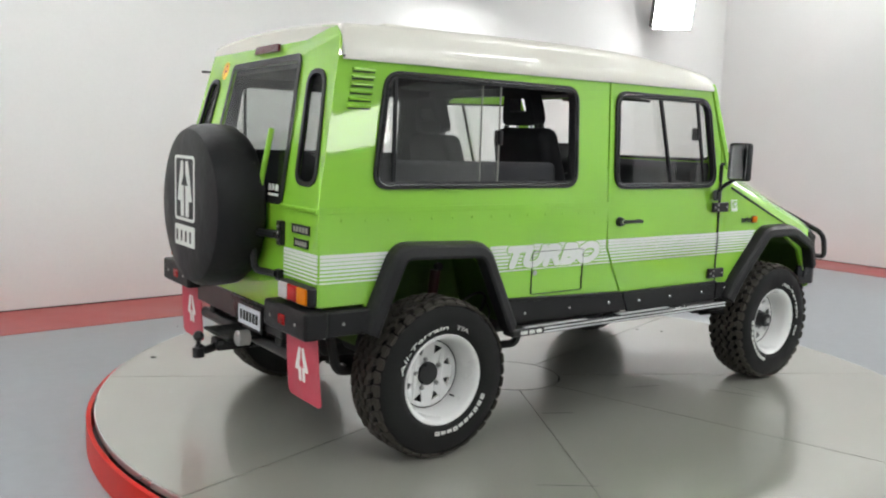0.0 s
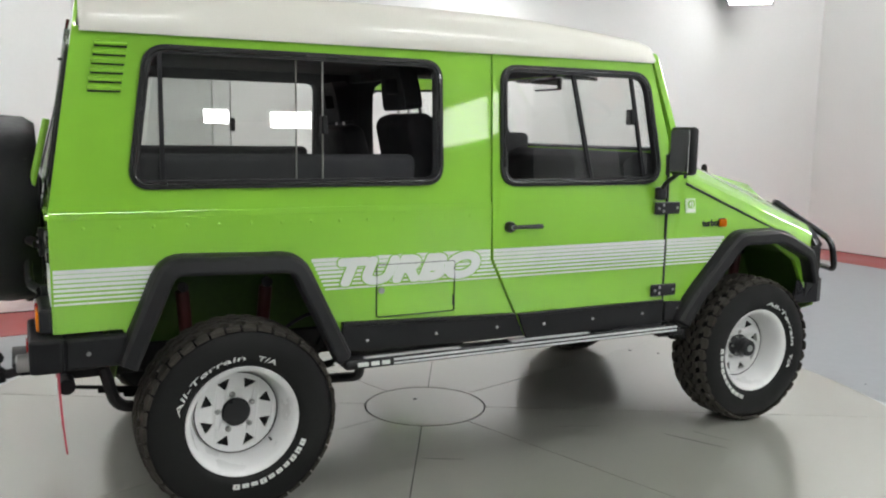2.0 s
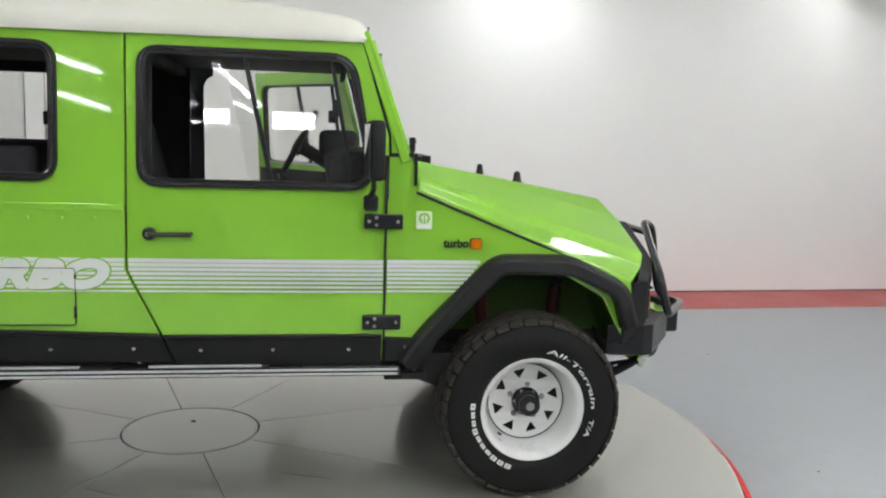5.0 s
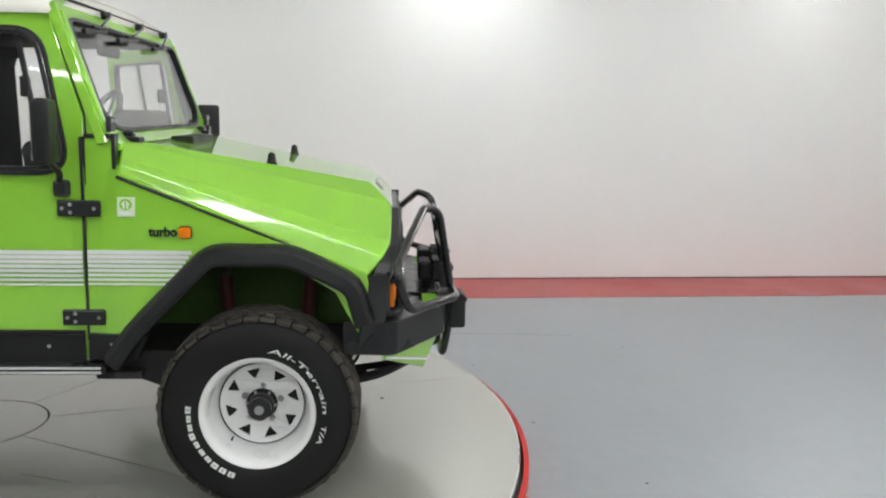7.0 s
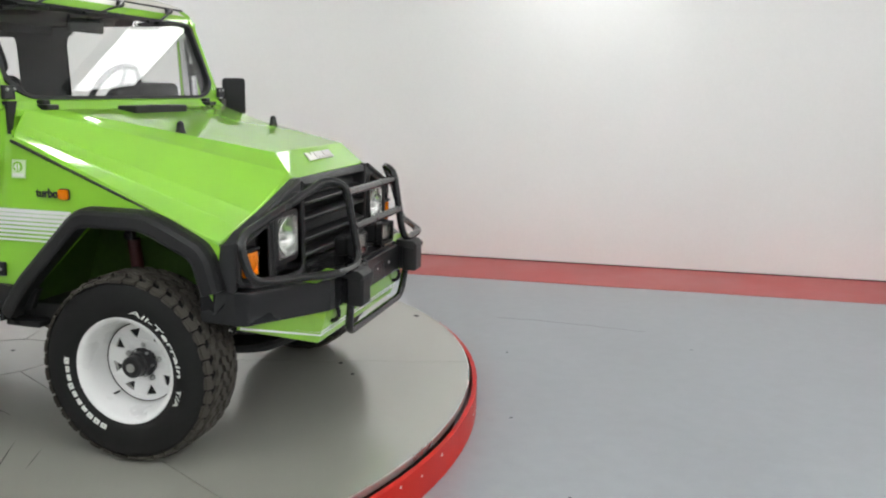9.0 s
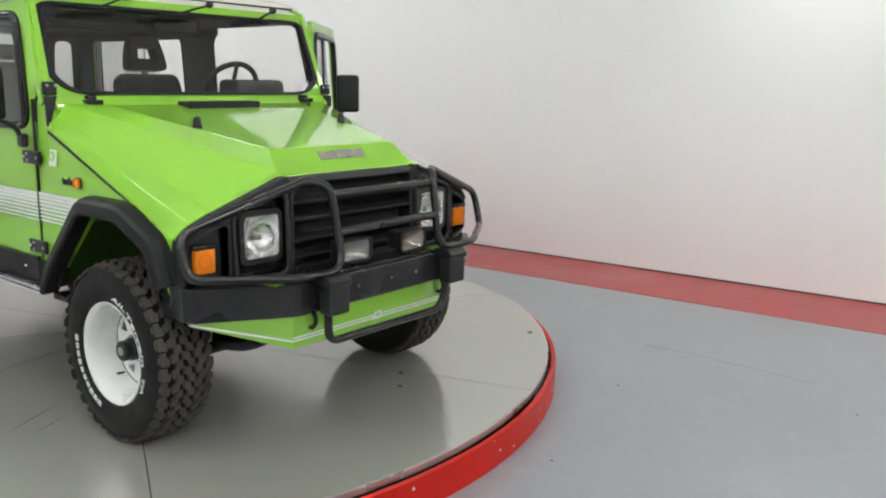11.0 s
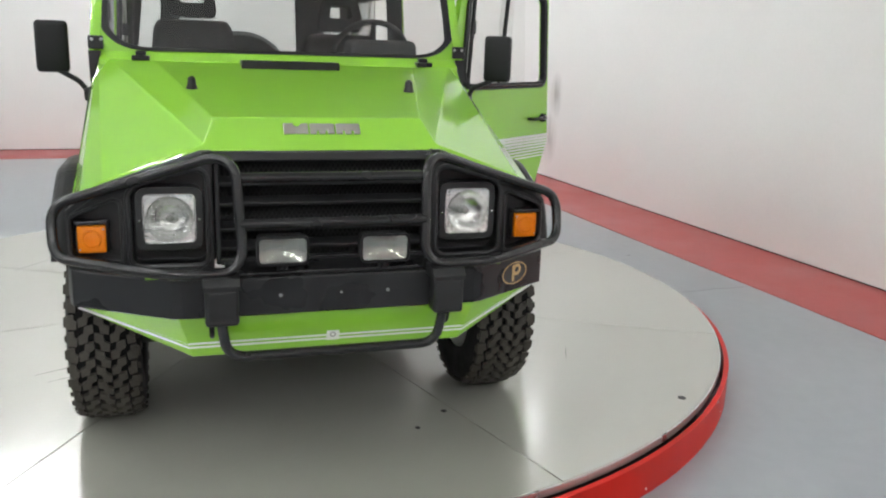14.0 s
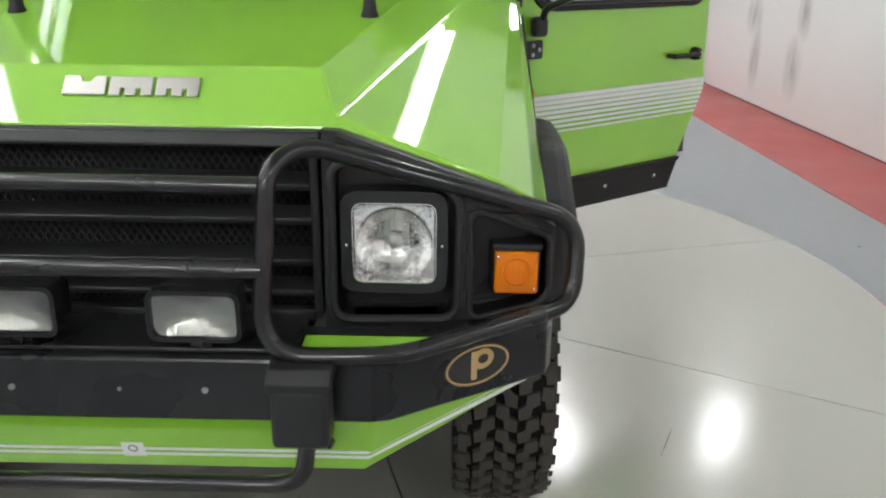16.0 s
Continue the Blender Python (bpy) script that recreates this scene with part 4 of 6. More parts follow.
for i, (a, b) in enumerate(((-0.44, -0.41), (-0.40, -0.375), (-0.365, -0.34))):
    part("glass_mark", plate([[(a, 1.178 + 0.006 * (i % 2)), (b, 1.178), (b + 0.006, 1.208), (a + 0.008, 1.204)]], on_back(0.0105, 0.002)), DECAL, rw, "plain white mark")
part("glass_mark", plate([[(-0.445, 1.156), (-0.345, 1.156), (-0.345, 1.168), (-0.445, 1.168)]], on_back(0.0105, 0.002)), DECAL, rw)
part("glass_stay", tube([on_back(0.03)(-0.315, 1.44, 0), on_back(0.05)(-0.335, 1.14, 0)], 0.013, 8), PAINT, rw, "green tailgate stay")
part("brake_lamp", plate([[(-0.19, 1.79), (0.10, 1.79), (0.09, 1.825), (-0.18, 1.825)]], on_back(0.014, 0.014)), SMOKED, rw, "long dark red brake lamp")
part("round_sticker", plate([ellipse(0.51, 1.735, 0.045, 0.045)], on_back(0.001, 0.003)), YELLOW, rw, "yellow sticker with a dark sign")
part("sticker_sign", plate([ellipse(0.50, 1.745, 0.02, 0.02, 16), ellipse(0.50, 1.745, 0.011, 0.011, 16)], on_back(0.0016, 0.002)), RED, rw)
part("sticker_sign", plate([[(0.519, 1.71), (0.526, 1.71), (0.526, 1.745), (0.519, 1.745)]], on_back(0.0016, 0.002)), RED, rw)
lower = [(-0.803, BELT), (-0.803, 0.735), (-0.62, 0.735), (-0.62, 0.64), (0.62, 0.64), (0.62, 0.735), (0.803, 0.735), (0.803, BELT)]
lw = part("tail_panel", plate([lower], lambda u, v, k: (-1.905 + (0.025 if k else 0), u, v)), PAINT, car, bevel=0.003)
part("belt_crease", box(-1.914, -1.90, -0.80, 0.80, BELT - 0.012, BELT + 0.008, 0.004), PAINT, car)
for i in range(8):                                       # coach lines go on round the corner
    st_ = 0.128 / 8
    h, z = st_ * (0.86 - 0.065 * i), 0.950 - i * st_
    for s in (-1, 1):
        part("coach_line", box(-1.9068, -1.9045, s * 0.50, s * 0.801, z - h, z), DECAL, car)
for (a, b, c, d_) in ((-0.735, -0.58, 1.02, 1.058), (-0.725, -0.60, 0.965, 1.0)):
    pl = part("name_plate", box(-1.911, -1.904, a, b, c, d_, 0.002), BLACK, lw, "black name plate with pale marks")
    k = 5
    for i in range(k):
        w = (b - a - 0.02) / k
        part("mark", box(-1.9125, -1.9108, a + 0.01 + i * w, a + 0.01 + (i + 0.72) * w, c + 0.008, d_ - 0.008), GREYBADGE, pl)
for s in (-1, 1):
    tl = part("tail_lamp", box(-1.945, -1.903, min(s * 0.535, s * 0.802), max(s * 0.535, s * 0.802), 0.738, 0.822, 0.01), RUBBER, car, "tail lamp of white, red and amber lenses")
    for a, b, m_ in ((0.545, 0.625, WHITELENS), (0.627, 0.712, RED), (0.714, 0.794, AMBER)):
        part("lamp_lens", box(-1.955, -1.942, min(s * a, s * b), max(s * a, s * b), 0.746, 0.815, 0.006), m_, tl)
    part("gate_hinge", box(-1.93, -1.903, s * 0.47, s * 0.51, 0.955, 1.06, 0.006), BLACK, car)
    part("gate_hinge", box(-1.93, -1.903, s * 0.46, s * 0.50, 0.80, 0.85, 0.006), BLACK, car)
    for z in (0.98, 1.01, 1.035):
        part("bolt", lathe([(0.006, 0), (0.005, 0.004), (0, 0.005)], 8, Matrix.Translation((-1.93, s * 0.49, z)) @ Matrix.Rotation(radians(-90), 4, "Z")), STEEL, car)

# ---- roof ----
def roof():
    """Moulded roof: a lip above the gutter, a rounded shoulder and a slightly crowned top that falls to the front."""
    xs = [-1.785, -1.775, -1.74, -1.5, -1.2, -0.85, -0.5, -0.2, 0.0, 0.25, 0.42, 0.53, 0.585, 0.612, 0.622]
    shoulder = [1.862, 1.873, 1.880, 1.889, 1.898, 1.905, 1.907, 1.903, 1.895, 1.873, 1.856, 1.842, 1.826, 1.804, 1.778]
    bm = bmesh.new()
    rows = []
    for x, zt in zip(xs, shoulder):
        e = EAVE + 0.0135 * (x + 1.8) / 2.4 - 0.006
        ye = 0.780 - (0.014 if x > 0.605 else 0) - (0.006 if x < -1.78 else 0)
        h = zt - e
        half = [(ye, e - 0.010), (ye + 0.004, e + 0.06 * h), (ye - 0.006, e + 0.35 * h), (ye - 0.020, e + 0.70 * h), (ye - 0.032, e + 0.86 * h), (ye - 0.052, e + 0.96 * h), (ye - 0.09, zt), (0.55, zt + 0.008), (0.36, zt + 0.017), (0.18, zt + 0.023), (0, zt + 0.025)]
        ring = [(-y, z) for y, z in half] + [(y, z) for y, z in half[-2::-1]]
        rows.append([bm.verts.new((x + (rear_sweep(y, 1.755) if x < -1.7 else 0), y, z)) for y, z in ring])
    for A, B in zip(rows, rows[1:]):
        for i in range(len(A) - 1):
            bm.faces.new([A[i], A[i + 1], B[i + 1], B[i]])
    bm.faces.new(rows[0]); bm.faces.new(rows[-1][::-1])
    for A, B in zip(rows, rows[1:]):
        bm.faces.new([A[0], B[0], B[-1], A[-1]])
    return part("roof", bm, ROOFW, car, "cream painted moulded roof", smooth=True)


rf = roof()
part("roof_panel", box(-1.40, -0.08, -0.46, 0.46, 1.890, 1.934, 0.012, seg=3), ROOFW, rf, "raised middle panel")
for s in (-1, 1):
    part("gutter", tube([(-1.785, s * 0.772, EAVE - 0.004), (0.60, s * 0.77, EAVE + 0.010)], 0.007, 6), RUBBER, rf, "dark joint under the roof")
part("headliner", box(-1.70, 0.58, -0.735, 0.735, 1.725, 1.742, 0.004), HEADLIN, car, "dark headliner")


# ---- wheels ----
def wheel_at(m, front, clock):
    """Wheel in its own space, outer side towards -y."""
    R = 0.366
    w = part("wheel", lathe([(0, -0.06), (0.135, -0.06), (0.14, -0.04), (0.12, -0.034), (0, -0.034)], 32), DARK, car, "white steel wheel with an all-terrain tyre")
    side = [(0.203, 0.100), (0.213, 0.112), (0.238, 0.119), (0.280, 0.120), (0.315, 0.117), (0.334, 0.108), (0.340, 0.096)]
    prof = side + [(0.342, 0.06), (0.342, 0.0)] + [(0.342, -0.06)] + [(r, -h) for r, h in side[::-1]]
    part("tyre", lathe(prof, 72), TYRE, w, "black tyre with raised white marks", smooth=True)
    # tread: hooked blocks that interlock in three rows, and shoulder lugs
    bm = bmesh.new()
    N = 38
    st = 2 * math.pi / N
    G = 0.349

    def hook(a, h, shape, top, lean=0.0):
        """One block: shape is an outline in shares of the pitch and metres across."""
        lo, hi = [], []
        for u, v in shape:
            for ring, rr, k in ((lo, G, 1.0), (hi, top, 0.985)):
                t, hh = a + u * st * k, h + v * k
                rad = rr - lean * max(0, abs(hh) - 0.07)
                ring.append(bm.verts.new((rad * math.cos(t), -hh, rad * math.sin(t))))
        bm.faces.new(hi)
        for i in range(len(lo)):
            k = (i + 1) % len(lo)
            bm.faces.new([lo[i], lo[k], hi[k], hi[i]])

    zed = [(-0.475, -0.0225), (0.0, -0.0245), (0.09, -0.007), (0.475, -0.004), (0.475, 0.0225), (0.0, 0.0245), (-0.09, 0.007), (-0.475, 0.004)]
    zed = [(u + 4.5 * v, v) for u, v in zed]               # slanted, so that the rows lock like herringbone
    for i in range(N):
        a = i * st
        hook(a, 0.0, zed, R)
        for s in (-1, 1):
            mir = [(-s * u * 1.0, s * v * 1.0) for u, v in zed]
            hook(a + 0.5 * st, s * 0.050, [(u, v) for u, v in mir], R - 0.001)
            long = i % 2 == 0
            lug = [(-0.46, -0.014), (0.02, -0.018), (0.10, -0.008), (0.44, -0.006), (0.42, 0.017 if long else 0.012), (-0.42, 0.017 if long else 0.012)]
            hook(a + 0.25 * st, s * 0.095, [(u, s * v) for u, v in lug], R - 0.005, 0.26)
            tip = [(-0.33, -0.006), (0.33, -0.006), (0.30, 0.006), (-0.30, 0.006)] if long else [(-0.22, -0.005), (0.22, -0.005), (0.2, 0.004), (-0.2, 0.004)]
            hook(a + 0.27 * st, s * 0.1145, [(u, s * v) for u, v in tip], R - 0.0195, 0.1)
    part("tread_base", lathe([(G - 0.009, 0.105), (G + 0.002, 0.075), (G + 0.003, 0.0), (G + 0.002, -0.075), (G - 0.009, -0.105)], 72), GROOVE, w, "groove floor darkened to stand for shade", smooth=True)
    tr = part("tread", bm, TREAD, w, "dusty interlocking tread blocks")
    tagged(tr, kind="stuff")
    # raised white marks: two arcs of plain bars, one beside each other on the sidewall
    def arc_marks(a0, a1, n, r0=0.233, r1=0.251):
        """Plain letter-sized blocks with a small opening, set along an arc."""
        step = (a1 - a0) / n
        for i in range(n):
            a, b = a0 + i * step, a0 + (i + 0.74) * step
            top = r1 if i < 3 or i in (6, 9) else r1 - 0.004
            m_ = (a + b) / 2
            loop = [(a, r0), (m_, r0), (b, r0), (b, top), (m_, top), (a, top)]
            gap = [(a + (b - a) * 0.42, r0 + 0.005), (a + (b - a) * 0.62, r0 + 0.005), (a + (b - a) * 0.62, top - 0.005), (a + (b - a) * 0.42, top - 0.005)]
            part("raised_mark", plate([loop, gap], lambda u, v, k: (v * math.cos(u), -(0.1222 if k == 0 else 0.114), v * math.sin(u))), DECAL, w, "plain raised white mark")
    for text, a0, a1 in (("All-Terrain", 84, 5), ("T/A", -6, -23)):
        wd = lettering(text, 0.04, 0.0, 0.12, 0.0002)
        bmesh.ops.subdivide_edges(wd, edges=[e for e in wd.edges if e.calc_length() > 0.012], cuts=1)
        xs, ys = [v.co.x for v in wd.verts], [v.co.y for v in wd.verts]
        for v in wd.verts:                    # bent along the sidewall
            a = radians(a0 + (a1 - a0) * (v.co.x - min(xs)) / (max(xs) - min(xs)))
            r = 0.233 + 0.018 * (v.co.y - min(ys)) / (max(ys) - min(ys))
            v.co = (r * math.cos(a), -0.1215, r * math.sin(a))
        ex = bmesh.ops.extrude_face_region(wd, geom=wd.faces[:])
        for v in [q for q in ex["geom"] if isinstance(q, bmesh.types.BMVert)]:
            v.co.y += 0.006
        part("raised_word", wd, DECAL, w, "raised white word " + text)
    arc_marks(radians(254), radians(174), 10)
    # rim
    barrel = [(0.206, -0.10), (0.20, -0.09), (0.165, -0.05), (0.158, -0.025), (0.164, -0.010), (0.172, 0.002), (0.180, 0.060), (0.186, 0.096), (0.196, 0.106), (0.206, 0.110), (0.210, 0.104), (0.205, 0.096), (0.196, 0.092), (0.186, 0.05), (0.18, -0.01), (0.176, -0.05), (0.203, -0.09)]
    rim = part("rim", lathe(barrel, 64, closed=True), RIMW, w, "white painted steel rim", smooth=True)
    holes = []
    for i in range(8):
        a = 2 * math.pi * i / 8 + clock
        ca, sa = math.cos(a), math.sin(a)
        tri_ = [(0.093, 0.003), (0.133, -0.029), (0.133, 0.023)]
        loop = rounded([(r * ca - t * sa, r * sa + t * ca) for r, t in tri_], 0.006, 3)
        holes.append(loop)

    def face(u, v, k):
        r = math.hypot(u, v)
        dish = -0.012 - 0.012 * max(0, (0.12 - r) / 0.08) if r < 0.12 else -0.012 + 0.004 * (r - 0.12) / 0.04
        return (u, -(dish - (0.006 if k else 0)), v)
    part("wheel_face", plate([ellipse(0, 0, 0.1595, 0.1595, 56)] + holes + [ellipse(0, 0, 0.046, 0.046, 24)], face), RIMW, w, "white wheel face with eight wedge openings")
    part("weld_ring", tube([(0.156 * math.cos(2 * math.pi * i / 48), 0.0085, 0.156 * math.sin(2 * math.pi * i / 48)) for i in range(48)], 0.0026, 6, closed=True), DARK, w, "dark seam round the wheel face", smooth=True)
    for i in range(5):
        a = 2 * math.pi * i / 5 + 0.3
        part("wheel_nut", lathe([(0.013, -0.03), (0.011, -0.008), (0.006, -0.003), (0, -0.003)], 6, Matrix.Translation((0.07 * math.cos(a), 0, 0.07 * math.sin(a)))), STEEL, w)
    part("valve", tube([(0.17 * math.cos(-2.2), 0.01, 0.17 * math.sin(-2.2)), (0.165 * math.cos(-2.2), -0.03, 0.165 * math.sin(-2.2))], 0.004, 6), RUBBER, w)
    if front:
        part("hub", lathe([(0.052, -0.04), (0.058, -0.006), (0.052, 0.0), (0.047, 0.006), (0.047, 0.03), (0.042, 0.036), (0.042, 0.062), (0.036, 0.068), (0.016, 0.068), (0.015, 0.064), (0, 0.064)], 24), BLACK, w, "black free-wheel hub", smooth=True)
        for i in range(6):
            a = 2 * math.pi * i / 6
            part("hub_bolt", lathe([(0.006, -0.01), (0.006, 0.008), (0, 0.01)], 6, Matrix.Translation((0.05 * math.cos(a), 0, 0.05 * math.sin(a)))), STEEL, w)
        part("hub_dial", lathe([(0.018, 0.067), (0.017, 0.072), (0, 0.072)], 12), STEEL, w)
    else:
        part("hub", lathe([(0.054, -0.04), (0.054, -0.012), (0.049, -0.006), (0.03, -0.004), (0, -0.006)], 24), BLACK, w, "black hub cap", smooth=True)
    w.matrix_local = m
    return w


TRACK = 0.738
wr = wheel_at(pose(-AXLE - 0.01, -TRACK, HUBZ, 0, -83, 0), False, 0.50)
wfr = wheel_at(pose(AXLE, -TRACK, HUBZ, 0, 4, 0), True, 0.323)
copy_thing(wr, pose(-AXLE - 0.01, TRACK, HUBZ, 0, 40, 180))
copy_thing(wfr, pose(AXLE, TRACK, HUBZ, 0, 70, 180))

# ---- wheel-arch flares, sills and side tubes ----
def arch(corners, r):
    return [(p[0], p[2]) for p in fillet([(x, 0, z) for x, z in corners], r, 5)]


FLARE_R = arch([(-1.712, 0.625), (-1.559, 0.985), (-1.063, 0.970), (-0.872, 0.570)], 0.075)
FLARE_F = arch([(0.752, 0.565), (0.835, 0.685), (1.109, 0.968), (1.41, 0.967), (1.645, 0.857), (1.692, 0.700)], 0.06)


def flare(path, s, inner_w=0.066):
    """A folded strip: flat outer face, rounded shoulder, flange back to the body."""
    bm = bmesh.new()
    pts = [Vector(p) for p in path]
    k = len(pts)
    rows = []
    for i, p in enumerate(pts):
        a, b = pts[max(i - 1, 0)], pts[min(i + 1, k - 1)]
        d = (b - a).normalized()
        n = Vector((d.y, -d.x))
        if n.y > 0 and i not in (0, 1, k - 2, k - 1):
            n = -n
        mid = Vector((sum(q.x for q in pts) / k, 0.5))
        if n.dot(mid - p) < 0:
            n = -n
        sec = [(-0.006, -0.004), (-0.004, 0.03), (0.004, 0.052), (0.018, 0.064), (inner_w - 0.012, 0.072), (inner_w, 0.066), (inner_w, -0.004)]
        rows.append([bm.verts.new((p.x + n.x * u, s * (SIDE + y), p.y + n.y * u)) for u, y in sec])
    for A, B in zip(rows, rows[1:]):
        for i in range(len(A)):
            j = (i + 1) % len(A)
            bm.faces.new([A[i], A[j], B[j], B[i]])
    bm.faces.new(rows[0]); bm.faces.new(rows[-1][::-1])
    return part("arch_flare", bm, PLASTIC, car, "black moulded wheel-arch flare", bevel=0.004)


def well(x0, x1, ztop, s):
    """Inside of the wheel arch, in dirty body green with the arch's shade put into the colour."""
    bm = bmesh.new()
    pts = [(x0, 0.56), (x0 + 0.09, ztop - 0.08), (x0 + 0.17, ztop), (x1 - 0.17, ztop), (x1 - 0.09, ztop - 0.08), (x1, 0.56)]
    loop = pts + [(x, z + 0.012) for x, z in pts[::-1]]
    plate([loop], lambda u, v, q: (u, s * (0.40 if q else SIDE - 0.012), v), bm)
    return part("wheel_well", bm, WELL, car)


for s in (-1, 1):
    flare(FLARE_R, s)
    flare(FLARE_F, s)
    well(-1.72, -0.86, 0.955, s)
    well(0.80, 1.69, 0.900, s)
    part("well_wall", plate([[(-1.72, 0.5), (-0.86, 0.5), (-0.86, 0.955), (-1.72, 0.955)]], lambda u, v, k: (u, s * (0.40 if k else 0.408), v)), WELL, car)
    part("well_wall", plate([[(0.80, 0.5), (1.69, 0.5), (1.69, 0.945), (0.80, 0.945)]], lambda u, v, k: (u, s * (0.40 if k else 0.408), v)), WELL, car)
    # sill cladding behind the door and ahead of it
    part("sill_cladding", plate([[(-0.90, 0.578), (-0.078, 0.562), (-0.118, 0.648), (-0.90, 0.675)]], on_side(s, 0.016, 0.03)), PLASTIC, car, "black lower side cladding", bevel=0.004)
    part("sill_edge", plate([[(-0.90, 0.675), (-0.119, 0.648), (-0.126, 0.664), (-0.90, 0.692)]], on_side(s, 0.023, 0.03)), PLASTIC, car, bevel=0.004)
    part("sill_cladding", plate([[(0.695, 0.556), (0.86, 0.556), (0.90, 0.64), (0.695, 0.65)]], on_side(s, 0.016, 0.03)), PLASTIC, car, bevel=0.004)
    for x in (-0.80, -0.50, -0.215, 0.775):
        part("screw", lathe([(0.009, 0), (0.007, 0.004), (0, 0.005)], 8, pose(x, s * (SIDE + 0.015), 0.613, 0, 0, 0 if s < 0 else 180)), CHROME, car)
    # step tube with two bright strips
    step = part("side_step", box(-0.90, 0.76, min(s * 0.775, s * 0.855), max(s * 0.775, s * 0.855), 0.508, 0.548, 0.014, seg=3), BLACK, car, "black side step with bright strips")
    for z in (0.519, 0.535):
        part("bright_strip", box(-0.70, 0.745, min(s * 0.853, s * 0.8575), max(s * 0.853, s * 0.8575), z - 0.0045, z + 0.0045, 0.002), STRIPM, step)
    for i, (a, b) in enumerate(((-0.85, -0.80), (-0.795, -0.755), (-0.75, -0.71))):
        part("step_mark", box(a, b - 0.006, min(s * 0.853, s * 0.858), max(s * 0.853, s * 0.858), 0.519, 0.536, 0.002), DECAL, step, "plain pale block")
    part("bright_strip", box(-0.82, -0.40, min(s * 0.83, s * 0.853), max(s * 0.83, s * 0.853), 0.5485, 0.553, 0.001), STRIPM, step)
    part("bright_strip", box(-0.16, 0.24, min(s * 0.83, s * 0.853), max(s * 0.83, s * 0.853), 0.5485, 0.553, 0.001), STRIPM, step)
    part("step_bracket", tube(fillet([(-0.82, s * 0.80, 0.51), (-0.82, s * 0.78, 0.46), (-0.95, s * 0.66, 0.43), (-1.10, s * 0.55, 0.40)], 0.05), 0.02, 8), BLACK, car)
    part("step_bracket", box(0.70, 0.86, min(s * 0.45, s * 0.78), max(s * 0.45, s * 0.78), 0.47, 0.50, 0.008), BLACK, car)

# ---- front end ----
def on_nose(out=0.0, thick=0.02):
    """Front mask from (y, z): the middle stands ahead, the wings are swept back."""
    def f(u, v, k):
        x = 1.800 - max(0, abs(u) - 0.36) * 0.055 - max(0, abs(u) - 0.73) * 0.48 - max(0, v - 0.86) * 0.08
        return (x + out - (thick if k else 0), u, v)
    return f


def sided(loop, s):
    return loop if s > 0 else [(-u, v) for u, v in loop][::-1]


WINGMASK = [(0.366, 0.672), (0.60, 0.672), (0.70, 0.688), (0.79, 0.708), (0.810, 0.735), (0.808, 0.872), (0.78, 0.902), (0.705, 0.955), (0.40, 1.062), (0.366, 1.064)]
BUCKET = rounded([(0.388, 0.702), (0.614, 0.702), (0.618, 0.925), (0.595, 0.952), (0.42, 1.002), (0.388, 0.99)], 0.032, 5)
IND = rounded([(0.648, 0.700), (0.780, 0.722), (0.797, 0.742), (0.795, 0.845), (0.782, 0.858), (0.664, 0.910), (0.648, 0.902)], 0.018, 4)
mask = part("front_mask", plate([[(-0.345, 0.69), (0.345, 0.69), (0.345, 0.712), (-0.345, 0.712)]], on_nose(0, 0.03)), MASKB, car, "black front mask round the lamps", bevel=0.003)
